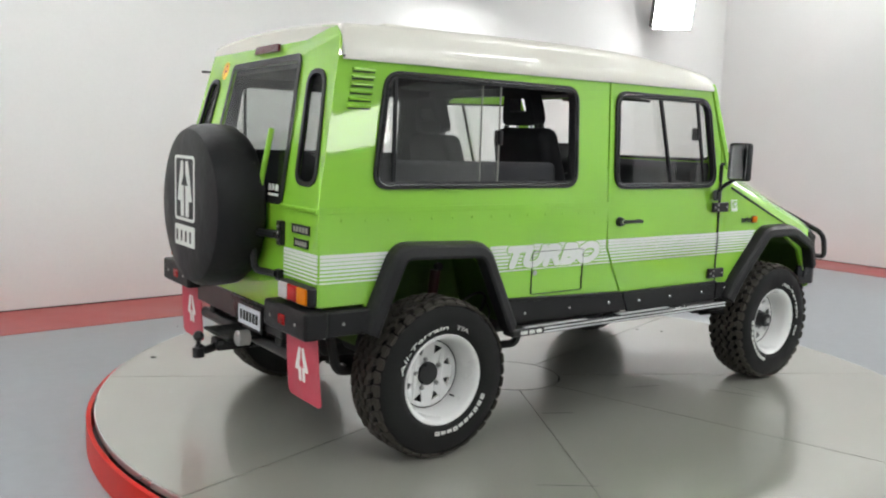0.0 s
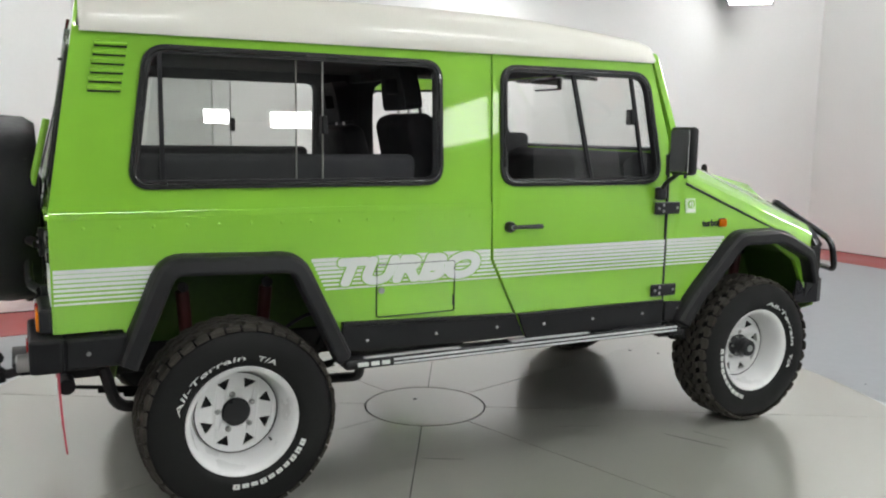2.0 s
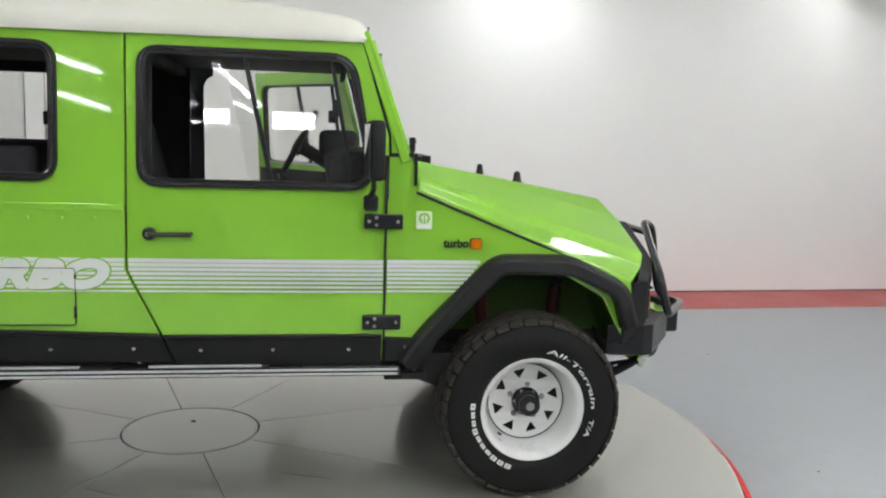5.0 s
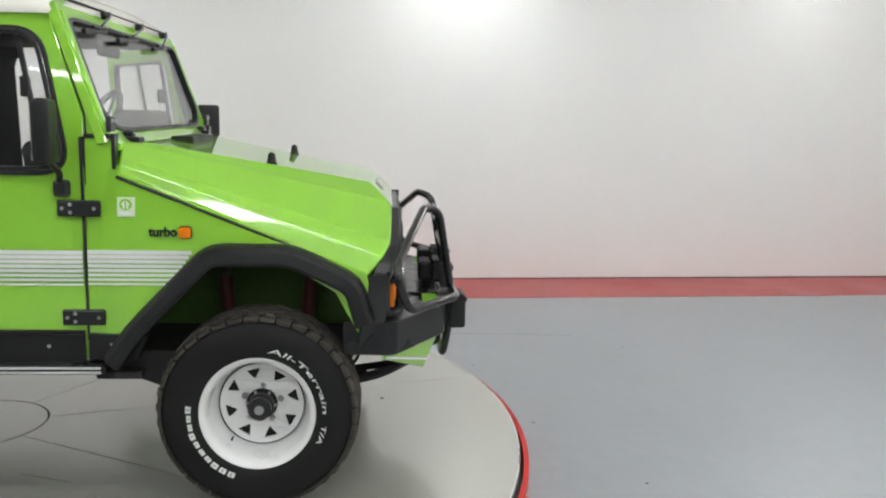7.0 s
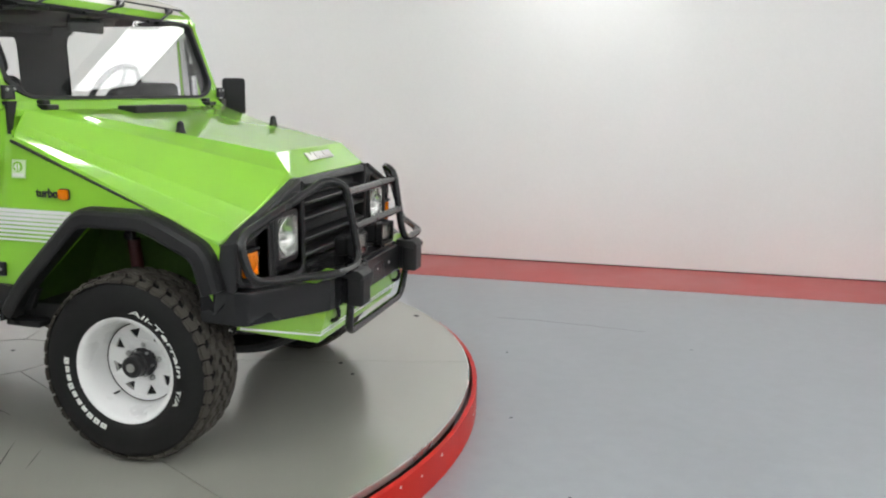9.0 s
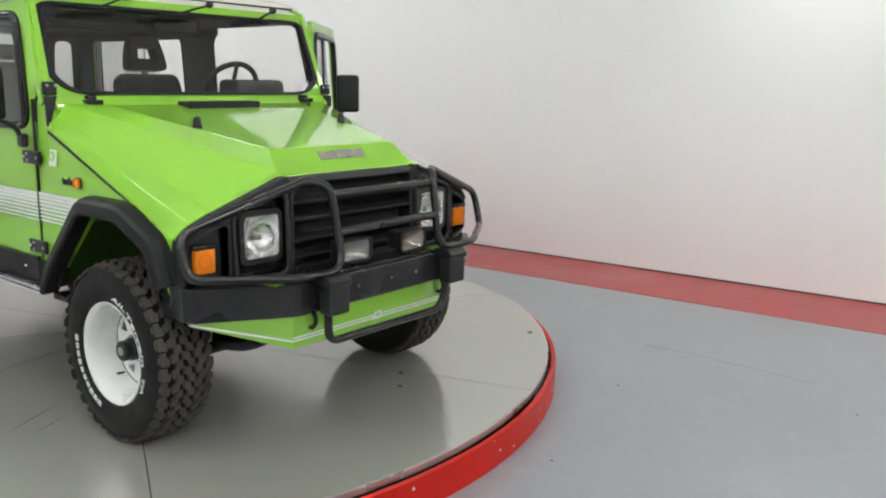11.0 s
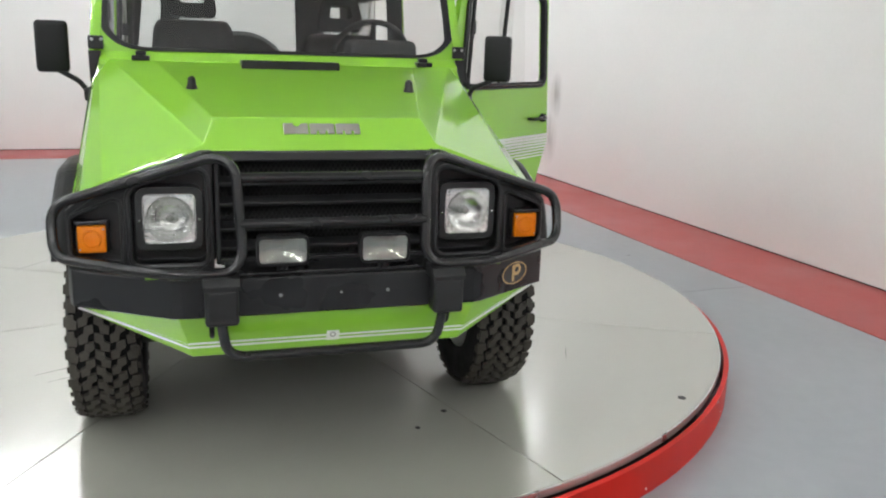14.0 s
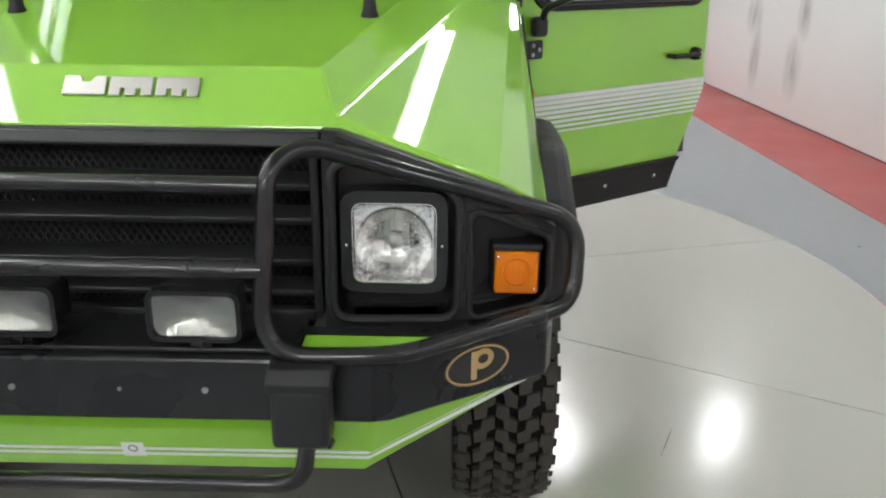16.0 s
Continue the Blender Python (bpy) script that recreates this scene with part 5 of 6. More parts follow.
for s in (-1, 1):
    bk, ind_ = sided(BUCKET, s), sided(IND, s)
    part("mask_wing", plate([sided(WINGMASK, s), bk, ind_], on_nose(0, 0.042)), MASKB, mask, "black moulded lamp surround", bevel=0.004)
    part("mask_side", plate([[(1.640, 0.60), (1.735, 0.70), (1.735, 0.872), (1.678, 0.862)]], lambda u, v, k: (u, s * (0.798 if k else 0.811), v)), MASKB, mask, bevel=0.003)
    part("mask_rim", tube(fillet([on_nose(0.002)(s * 0.802, 0.868, 0), on_nose(0.002)(s * 0.700, 0.946, 0), on_nose(0.002)(s * 0.395, 1.054, 0)], 0.05), 0.011, 8), MASKB, mask, smooth=True)
    part("bucket_rim", tube([on_nose(0.002)(u, v, 0) for u, v in grow(bk, 0.007)], 0.0095, 8, closed=True), MASKB, mask, "raised rim round the headlamp", smooth=True)
    part("bucket_rim", tube([on_nose(0.001)(u, v, 0) for u, v in grow(ind_, 0.004)], 0.006, 8, closed=True), MASKB, mask, smooth=True)
    # recess behind each lamp
    part("lamp_bucket", plate([grow(bk, 0.004)], on_nose(-0.066, 0.012)), MASKB, mask)
    part("bucket_wall", plate([grow(bk, 0.006), grow(bk, 0.0)], on_nose(-0.004, 0.066)), MASKB, mask)
    part("lamp_bucket", plate([grow(ind_, 0.004)], on_nose(-0.052, 0.012)), MASKB, mask)
    part("bucket_wall", plate([grow(ind_, 0.006), grow(ind_, 0.0)], on_nose(-0.004, 0.052)), MASKB, mask)
    # square headlamp in a rounded bezel
    y, z, x = s * 0.499, 0.848, 1.775
    sq = lambda h, r=0.034: rounded([(y - h, z - h), (y + h, z - h), (y + h, z + h), (y - h, z + h)], r, 6)
    hl = part("headlamp", plate([sq(0.092)], lambda u, v, k: (x + (-0.07 if k else -0.04), u, v)), BLACK, car, "square headlamp in a black bezel")
    part("bezel", plate([sq(0.102, 0.036), sq(0.0785, 0.022)], lambda u, v, k: (x + (-0.045 if k else 0.012), u, v)), MASKB, hl, bevel=0.007)
    for d in (-0.091, 0.091):
        part("bezel_screw", lathe([(0.0035, -0.002), (0.003, 0.002), (0, 0.003)], 8, Matrix.Translation((x + 0.012, y + d, z - 0.004)) @ Matrix.Rotation(radians(90), 4, "Z")), CHROME, hl)
    bowl = lathe([(0.074, 0.012), (0.070, 0.0), (0.060, -0.014), (0.045, -0.026), (0.028, -0.034), (0.012, -0.038), (0, -0.038)], 40, Matrix.Translation((x + 0.004, y, z)) @ Matrix.Rotation(radians(90), 4, "Z"))
    part("reflector", bowl, REFLECT, hl, "bright round reflector", smooth=True)
    part("reflector_plate", plate([sq(0.080, 0.022), ellipse(y, z, 0.073, 0.073, 40)], lambda u, v, k: (x + (0.008 if k else 0.014), u, v)), REFLECT, hl)
    part("bulb_shield", lathe([(0.014, -0.012), (0.013, 0.008), (0.006, 0.013), (0, 0.013)], 16, Matrix.Translation((x - 0.016, y, z - 0.002)) @ Matrix.Rotation(radians(90), 4, "Z")), STEEL, hl, smooth=True)
    gl = bmesh.new()
    rings = []
    for q, h in enumerate((0.0785, 0.074, 0.055, 0.03, 0.012)):
        rings.append([gl.verts.new((x + 0.014 + 0.018 * math.sin(q / 4 * math.pi / 2), u, v)) for u, v in sq(h, 0.022 * h / 0.0785)])
    for A, B in zip(rings, rings[1:]):
        for i in range(len(A)):
            j = (i + 1) % len(A)
            gl.faces.new([A[i], A[j], B[j], B[i]])
    gl.faces.new(rings[-1])
    lo = part("headlamp_lens", gl, CLEAR, hl, "fluted clear lens", smooth=True)
    lo.visible_shadow = False
    # amber indicator: a deep lens in a black case with a hood over it
    y2, z2 = s * 0.735, 0.784
    ind = part("indicator", box(1.695, 1.742, y2 - 0.050, y2 + 0.050, z2 - 0.051, z2 + 0.056, 0.007), BLACK, car, "square amber indicator")
    part("indicator_lens", box(1.740, 1.766, y2 - 0.043, y2 + 0.043, z2 - 0.045, z2 + 0.044, 0.007, seg=3), AMBER, ind, "amber lens")
    part("bulb_ring", lathe([(0.030, 0.0), (0.029, 0.004), (0.026, 0.005), (0.024, 0.001), (0.012, 0.002), (0, 0.007)], 22, Matrix.Translation((1.766, y2, z2)) @ Matrix.Rotation(radians(90), 4, "Z")), AMBER, ind, smooth=True)
    part("indicator_cap", box(1.730, 1.770, y2 - 0.049, y2 + 0.049, z2 + 0.047, z2 + 0.060, 0.004), BLACK, ind)
    for d in (-0.036, 0.036):
        part("lens_screw", lathe([(0.0035, 0), (0.003, 0.002), (0, 0.003)], 8, Matrix.Translation((1.766, y2 + d, z2 - s * d * 0.9)) @ Matrix.Rotation(radians(90), 4, "Z")), CHROME, ind)

# grille: slats over a fine diamond mesh
gr = part("grille", box(1.70, 1.712, -0.365, 0.365, 0.69, 1.04), DARK, car, "black grille with slats over a fine mesh")
wire = bmesh.new()
for i in range(-40, 41):
    for sg in (1, -1):
        y0, z0, z1, k = i * 0.0165, 0.70, 1.03, 0.62 * sg
        lo_, hi_ = (-0.345 - y0) / k, (0.345 - y0) / k
        a, b = max(0.0, min(lo_, hi_)), min(z1 - z0, max(lo_, hi_))
        if b - a > 0.02:
            tube([(1.730, y0 + k * a, z0 + a), (1.730, y0 + k * b, z0 + b)], 0.0021, 4, bm=wire)
tagged(part("mesh", wire, MASKB, gr, "fine black wire mesh"), kind="stuff")
part("grille_head", prism([(1.720, 1.052), (1.776, 1.058), (1.790, 1.034), (1.783, 1.028), (1.720, 1.030)], lambda u, v, k: (u, -0.362 if k else 0.362, v)), MASKB, gr, "black upper bar", bevel=0.004)
for z in (0.962, 0.895, 0.812, 0.748):
    part("slat", moved(box(-0.024, 0.024, -0.350, 0.350, -0.0075, 0.0075, 0.0045), pose(1.764, 0, z, 0, 20, 0)), MASKB, gr)
for s in (-1, 1):
    part("grille_post", box(1.715, 1.792, min(s * 0.343, s * 0.359), max(s * 0.343, s * 0.359), 0.690, 1.050, 0.005), MASKB, gr)
part("hood_lip", box(1.735, 1.762, -0.375, 0.375, 1.050, 1.060, 0.004), MASKB, car)

# bull bar: a loop before each lamp, cross bars, rubber blocks and a low hoop
bar = part("bull_bar", tube([(1.948, -0.300, 1.002), (1.948, 0.300, 1.002)], 0.0165, 12), TUBEB, car, "black tubular bull bar", smooth=True)
part("cross_bar", tube([(1.984, -0.292, 0.866), (1.984, 0.292, 0.866)], 0.0165, 12), TUBEB, bar, smooth=True)
for s in (-1, 1):
    loop = [(1.888, s * 0.355, 1.060), (1.768, s * 0.849, 0.896), (1.814, s * 0.841, 0.741), (2.013, s * 0.525, 0.726), (2.006, s * 0.284, 0.714), (1.952, s * 0.301, 1.036)]
    pts = rounded(loop, [0.10, 0.066, 0.055, 0.06, 0.095, 0.10], 8)
    part("lamp_loop", tube(pts, 0.0165, 12, closed=True), TUBEB, bar, "bent black tube round the lamp", smooth=True)
    blk = box(1.992, 2.062, s * 0.356 - 0.050, s * 0.356 + 0.050, 0.566, 0.684, 0.012, seg=3)
    prism([(1.965, 0.680), (2.064, 0.676), (2.066, 0.694), (2.045, 0.712), (1.965, 0.716)], lambda u, v, k: (u, s * 0.356 + (-0.054 if k else 0.054), v), bm=blk)
    part("overrider", blk, BLOCK, bar, "black rubber bumper block", bevel=0.004)
    part("overrider_bracket", box(1.965, 2.0, s * 0.356 - 0.036, s * 0.356 + 0.036, 0.572, 0.70, 0.006), BLACK, bar)
    part("tow_eye", tube([(1.925 + 0.028 * math.cos(i * math.pi / 8), s * 0.385, 0.530 + 0.034 * math.sin(i * math.pi / 8)) for i in range(16)], 0.009, 8, closed=True), BLACK, bar, "black tow eye", smooth=True)
part("low_hoop", tube(fillet([(1.999, -0.362, 0.60), (1.975, -0.341, 0.437), (1.975, 0.341, 0.437), (1.999, 0.362, 0.60)], 0.06, 8), 0.0165, 12), TUBEB, bar, "low black hoop", smooth=True)

# bumper: a folded channel
def folded(pts, z0, z1, depth, top_in=0.0):
    bm = bmesh.new()
    rows = []
    for x, y in pts:
        rows.append([bm.verts.new(q) for q in ((x, y, z0), (x, y, z1), (x - depth, y * (1 - 0.02), z1 + top_in), (x - depth, y * (1 - 0.02), z0))])
    for A, B in zip(rows, rows[1:]):
        for i in range(4):
            bm.faces.new([A[i], A[(i + 1) % 4], B[(i + 1) % 4], B[i]])
    bm.faces.new(rows[0]); bm.faces.new(rows[-1][::-1])
    return bm


bump = part("front_bumper", folded([(1.73, -0.815), (1.775, -0.80), (1.965, -0.50), (1.972, -0.47), (1.972, 0.47), (1.965, 0.50), (1.775, 0.80), (1.73, 0.815)], 0.568, 0.692, 0.15), BLACK, car, "black folded steel bumper", bevel=0.006)
for y, r in ((-0.173, 0.006), (0.173, 0.006), (0.02, 0.004)):
    part("bolt", lathe([(r, 0), (r, 0.004), (0, 0.005)], 8, Matrix.Translation((1.972, y, 0.631)) @ Matrix.Rotation(radians(90), 4, "Z")), STEEL, bump)
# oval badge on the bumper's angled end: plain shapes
A0, A1 = Vector((1.965, 0.50, 0)), Vector((1.775, 0.80, 0))
ad = (A1 - A0).normalized()
an = Vector((-ad.y, ad.x, 0)) * (1 if -ad.y > 0 else -1)
if an.x < 0:
    an = -an
bplace = lambda out: (lambda u, v, k: A0 + ad * u + Vector((0, 0, v)) + an * (out if k == 0 else -0.002))
ob_ = part("oval_badge", plate([ellipse(0.19, 0.634, 0.075, 0.043, 36)], bplace(0.0015)), DECALK, bump, "black oval badge with gold marks")
part("badge_ring", plate([ellipse(0.19, 0.634, 0.072, 0.040, 36), ellipse(0.19, 0.634, 0.067, 0.036, 36)], bplace(0.0022)), GOLD, ob_)
part("badge_mark", plate([rounded([(0.175, 0.605), (0.188, 0.605), (0.188, 0.664), (0.175, 0.664)], 0.003)], bplace(0.0022)), GOLD, ob_)
part("badge_mark", plate([ellipse(0.20, 0.645, 0.026, 0.021, 24), ellipse(0.202, 0.645, 0.012, 0.010, 16)], bplace(0.0023)), GOLD, ob_)
# green apron under the bumper
def apron():
    bm = bmesh.new()
    top = [(1.74, -0.795, 0.572), (1.945, -0.485, 0.57), (1.945, 0.485, 0.57), (1.74, 0.795, 0.572)]
    bot = [(1.73, -0.788, 0.548), (1.890, -0.445, 0.415), (1.890, 0.445, 0.415), (1.73, 0.788, 0.548)]
    T, B = [bm.verts.new(p) for p in top], [bm.verts.new(p) for p in bot]
    for i in range(3):
        bm.faces.new([T[i], T[i + 1], B[i + 1], B[i]])
    r = bmesh.ops.extrude_face_region(bm, geom=bm.faces[:])
    for v in [q for q in r["geom"] if isinstance(q, bmesh.types.BMVert)]:
        v.co.x -= 0.012
    return part("apron", bm, PAINT, car, "green lower front apron with white lines", bevel=0.003)


ap = apron()
for z, h in ((0.462, 0.007), (0.448, 0.007)):
    def on_apron(y, z_, out=0.0015):
        f = (0.57 - z_) / (0.57 - 0.415)
        return Vector((1.945 - 0.055 * f + out, y, z_))
    bm = bmesh.new()
    plate([[(-0.452, z), (0.452, z), (0.452, z + h), (-0.452, z + h)]], lambda u, v, k: on_apron(u, v, 0.0015 if k == 0 else -0.002), bm)
    part("apron_line", bm, DECAL, ap, "white line")
    for s in (-1, 1):
        p0, p1 = on_apron(s * 0.452, z), Vector((1.737, s * 0.79, 0.552 + (z - 0.448)))
        nn = Vector((0.55, s * 0.75, -0.2)).normalized() * 0.002
        bm = bmesh.new()
        q = [p0 + nn, p1 + nn, p1 + nn + Vector((0, 0, h)), p0 + nn + Vector((0, 0, h))]
        vs = [bm.verts.new(v) for v in q]
        bm.faces.new(vs)
        r = bmesh.ops.extrude_face_region(bm, geom=bm.faces[:])
        for v in [g_ for g_ in r["geom"] if isinstance(g_, bmesh.types.BMVert)]:
            v.co -= nn * 2
        part("apron_line", bm, DECAL, ap)
part("apron_sign", plate([[(-0.018, 0.445), (0.024, 0.445), (0.024, 0.482), (-0.018, 0.482)]], lambda u, v, k: on_apron(u, v, 0.0022 if k == 0 else -0.002)), DECAL, ap, "small white square sticker")
part("sign_ring", plate([ellipse(0.003, 0.467, 0.010, 0.010, 16), ellipse(0.003, 0.467, 0.006, 0.006, 16)], lambda u, v, k: on_apron(u, v, 0.003 if k == 0 else 0)), GREYBADGE, ap)
# fog lamps
for s, xx in ((-1, 1.955), (1, 1.965)):
    y, z = s * 0.163, 0.771
    fg = part("fog_lamp", box(xx - 0.085, xx - 0.027, y - 0.074, y + 0.074, z - 0.041, z + 0.041, 0.014, seg=3), PLASTIC, car, "rectangular fog lamp in a black case")
    part("fog_rim", plate([rounded([(y - 0.082, z - 0.048), (y + 0.082, z - 0.048), (y + 0.082, z + 0.048), (y - 0.082, z + 0.048)], 0.022), rounded([(y - 0.074, z - 0.040), (y + 0.074, z - 0.040), (y + 0.074, z + 0.040), (y - 0.074, z + 0.040)], 0.018)], lambda u, v, k: (xx + (-0.02 if k else 0.006), u, v)), PLASTIC, fg, bevel=0.003)
    bm = bmesh.new()
    nx, ny = 16, 8
    grid = [[bm.verts.new((xx - 0.004 - 0.02 * (1 - ((i / nx - 0.5) * 2) ** 2) * (1 - ((j / ny - 0.5) * 2) ** 2), y + (i / nx - 0.5) * 0.15, z + (j / ny - 0.5) * 0.082)) for j in range(ny + 1)] for i in range(nx + 1)]
    for i in range(nx):
        for j in range(ny):
            bm.faces.new([grid[i][j], grid[i + 1][j], grid[i + 1][j + 1], grid[i][j + 1]])
    part("reflector", bm, FOGBOWL, fg, "bright reflector", smooth=True)
    fl = part("fog_lens", box(xx - 0.003, xx + 0.003, y - 0.074, y + 0.074, z - 0.041, z + 0.041, 0.002), CLEARTHIN, fg, "clear ribbed lens")
    fl.visible_shadow = False
    part("fog_bracket", box(xx - 0.06, xx - 0.02, y - 0.02, y + 0.02, 0.688, z - 0.045, 0.004), BLACK, fg)
    part("bracket_bolt", lathe([(0.009, -0.02), (0.009, 0.004), (0, 0.006)], 6, Matrix.Translation((xx - 0.015, y, 0.71)) @ Matrix.Rotation(radians(90), 4, "Z")), BLACK, fg)
part("lamp_shelf", box(1.80, 1.95, -0.335, 0.335, 0.692, 0.702, 0.003), BLACK, car)
for s in (-1, 1):
    part("apron_top", box(1.880, 1.942, min(s * 0.340, s * 0.575), max(s * 0.340, s * 0.575), 0.6925, 0.6985, 0.001), PAINT, car)

# ---- rear end ----
for s in (-1, 1):
    bmp = part("rear_bumper", box(-1.98, -1.875, min(s * 0.46, s * 0.845), max(s * 0.46, s * 0.845), 0.612, 0.728, 0.014, seg=3), PLASTIC, car, "black moulded corner bumper")
    part("bumper_side", box(-1.872, -1.66, min(s * 0.78, s * 0.835), max(s * 0.78, s * 0.835), 0.615, 0.722, 0.01), PLASTIC, bmp)
    part("bumper_joint", box(-1.8755, -1.871, min(s * 0.80, s * 0.838), max(s * 0.80, s * 0.832), 0.615, 0.722), BLACK, bmp)
    part("reflector", box(-1.986, -1.978, s * 0.64 - 0.028, s * 0.64 + 0.028, 0.648, 0.69, 0.003), RED, bmp, "red square reflector")
    for y in (0.53, 0.76):
        part("bolt", lathe([(0.008, 0), (0.007, 0.004), (0, 0.005)], 8, Matrix.Translation((-1.979, s * y, 0.668)) @ Matrix.Rotation(radians(-90), 4, "Z")), STEEL, bmp)
    part("side_bolt", lathe([(0.008, 0), (0.007, 0.004), (0, 0.005)], 8, pose(-1.80, s * 0.835, 0.668, 0, 0, 0 if s < 0 else 180)), STEEL, bmp)
    # mudflap: a soft sheet that bends back, with a plain white sign
    def flap_pt(u, v, k):
        d = (0.61 - v) / 0.30
        return (-1.895 + 0.015 * d * d + (0.006 if k else 0), s * u, v)
    edge = [(0.510, 0.61), (0.785, 0.61)] + [(0.787 + 0.002 * k, 0.61 - 0.28 * k / 8) for k in range(1, 9)] + [(0.796, 0.318), (0.780, 0.31), (0.535, 0.31), (0.520, 0.318)] + [(0.512, 0.33 + 0.28 * k / 8) for k in range(8)]
    mf = part("mudflap", plate([edge], flap_pt), FLAP, car, "pink-red rubber mudflap with a white sign")
    for lp in ([(0.594, 0.452), (0.628, 0.54), (0.644, 0.54), (0.640, 0.50), (0.628, 0.455), (0.644, 0.455), (0.644, 0.395), (0.622, 0.395), (0.622, 0.44), (0.594, 0.44)],
               [(0.706, 0.452), (0.672, 0.54), (0.656, 0.54), (0.660, 0.50), (0.672, 0.455), (0.656, 0.455), (0.656, 0.395), (0.678, 0.395), (0.678, 0.44), (0.706, 0.44)]):
        part("sign", plate([lp], lambda u, v, k: (flap_pt(u, v, 0)[0] - (0.002 if k == 0 else -0.001), s * u, v)), DECAL, mf, "plain white shape")
part("rear_valance", box(-1.915, -1.88, -0.50, 0.50, 0.545, 0.66, 0.006), BLACK, car, "black lower rear beam")
# plate with its frame; the signs on it are plain bars
np_ = part("number_plate", box(-1.945, -1.935, -0.36, -0.11, 0.535, 0.655, 0.006), BLACK, car, "white number plate in a dark frame")
part("plate_sheet", box(-1.949, -1.944, -0.352, -0.118, 0.553, 0.640, 0.002), PLATEW, np_)
for i in range(6):
    part("plate_bar", box(-1.951, -1.9485, -0.335 + i * 0.034, -0.312 + i * 0.034, 0.575, 0.620), TRIM, np_)
part("plate_bracket", box(-1.936, -1.91, -0.25, -0.13, 0.57, 0.63), BLACK, np_)
# tow bar
tow = part("tow_bar", box(-2.02, -1.70, -0.045, 0.045, 0.40, 0.455, 0.008), BLACK, car, "black tow bar with a ball")
part("tow_plate", box(-2.04, -1.86, -0.22, 0.08, 0.485, 0.498, 0.004), PLASTIC, tow)
part("tow_arm", tube(fillet([(-1.98, 0, 0.425), (-2.07, 0, 0.40), (-2.10, 0, 0.43)], 0.03), 0.02, 10), BLACK, tow, smooth=True)
part("tow_ball", lathe([(0, -0.026), (0.016, -0.02), (0.026, 0), (0.02, 0.016), (0.011, 0.024), (0.012, 0.05), (0.028, 0.055), (0.028, 0.10), (0, 0.10)], 20, Matrix.Translation((-2.095, 0.0, 0.475)) @ Matrix.Rotation(radians(-90), 4, "X") @ Matrix.Scale(-1, 4, (0, 1, 0))), BLACK, tow, smooth=True)
part("tow_socket", lathe([(0, 0), (0.035, 0), (0.035, 0.05), (0.03, 0.055), (0, 0.055)], 20, Matrix.Translation((-1.97, -0.28, 0.515)) @ Matrix.Rotation(radians(-90), 4, "Z")), STEEL, tow, "grey round trailer socket", smooth=True)
part("tow_beam", tube([(-1.86, -0.52, 0.47), (-1.86, 0.52, 0.47)], 0.03, 10), BLACK, tow, smooth=True)

# spare wheel in a soft cover
sp = part("spare_wheel_cover", moved(lathe([(0, 0.128), (0.20, 0.130), (0.30, 0.126), (0.345, 0.110), (0.366, 0.075), (0.372, 0.0), (0.366, -0.075), (0.34, -0.112), (0.27, -0.118), (0, -0.10)], 64), Matrix.Translation((-2.03, -0.01, 1.088)) @ Matrix.Rotation(radians(-90), 4, "Z")), COVER, car, "spare wheel in a black soft cover with white signs", smooth=True)
cov = lambda out: (lambda u, v, k: (-2.158 - (out if k == 0 else -0.001), -0.01 - u, 1.088 + v))
SQ = rounded([(-0.125, -0.07), (0.125, -0.07), (0.125, 0.225), (-0.125, 0.225)], 0.025, 4)
part("cover_sign", plate([SQ, grow(SQ, -0.014)], cov(0.0035)), DECAL, sp, "plain white frame")
for lp in ([(-0.09, 0.02), (-0.045, 0.20), (-0.015, 0.20), (-0.015, 0.14), (-0.045, 0.09), (-0.012, 0.09), (-0.012, -0.05), (-0.05, -0.05), (-0.05, 0.02)],
           [(0.09, 0.02), (0.045, 0.20), (0.015, 0.20), (0.015, 0.14), (0.045, 0.09), (0.012, 0.09), (0.012, -0.05), (0.05, -0.05), (0.05, 0.02)]):
    part("cover_sign", plate([lp], cov(0.0035)), DECAL, sp, "plain white shape")
part("cover_sign", plate([rounded([(-0.125, -0.185), (0.125, -0.185), (0.125, -0.09), (-0.125, -0.09)], 0.012)], cov(0.0035)), DECAL, sp, "plain white band")
for i in range(4):
    part("cover_bar", plate([[(-0.105 + i * 0.056, -0.165), (-0.085 + i * 0.056, -0.165), (-0.085 + i * 0.056, -0.115), (-0.105 + i * 0.056, -0.115)]], cov(0.0048)), DECALK, sp)
part("spare_carrier", box(-1.96, -1.90, -0.07, 0.13, 0.95, 1.22, 0.01), BLACK, car)
cr = tube(fillet([(-1.93, -0.49, 1.0), (-1.97, -0.30, 1.0), (-1.97, 0.03, 1.05)], 0.05), 0.018, 8)
tube(fillet([(-1.93, -0.48, 0.83), (-1.965, -0.33, 0.83), (-1.965, -0.30, 1.30)], 0.04), 0.016, 8, bm=cr)
part("carrier_frame", cr, BLACK, car, "black spare-wheel carrier", smooth=True)

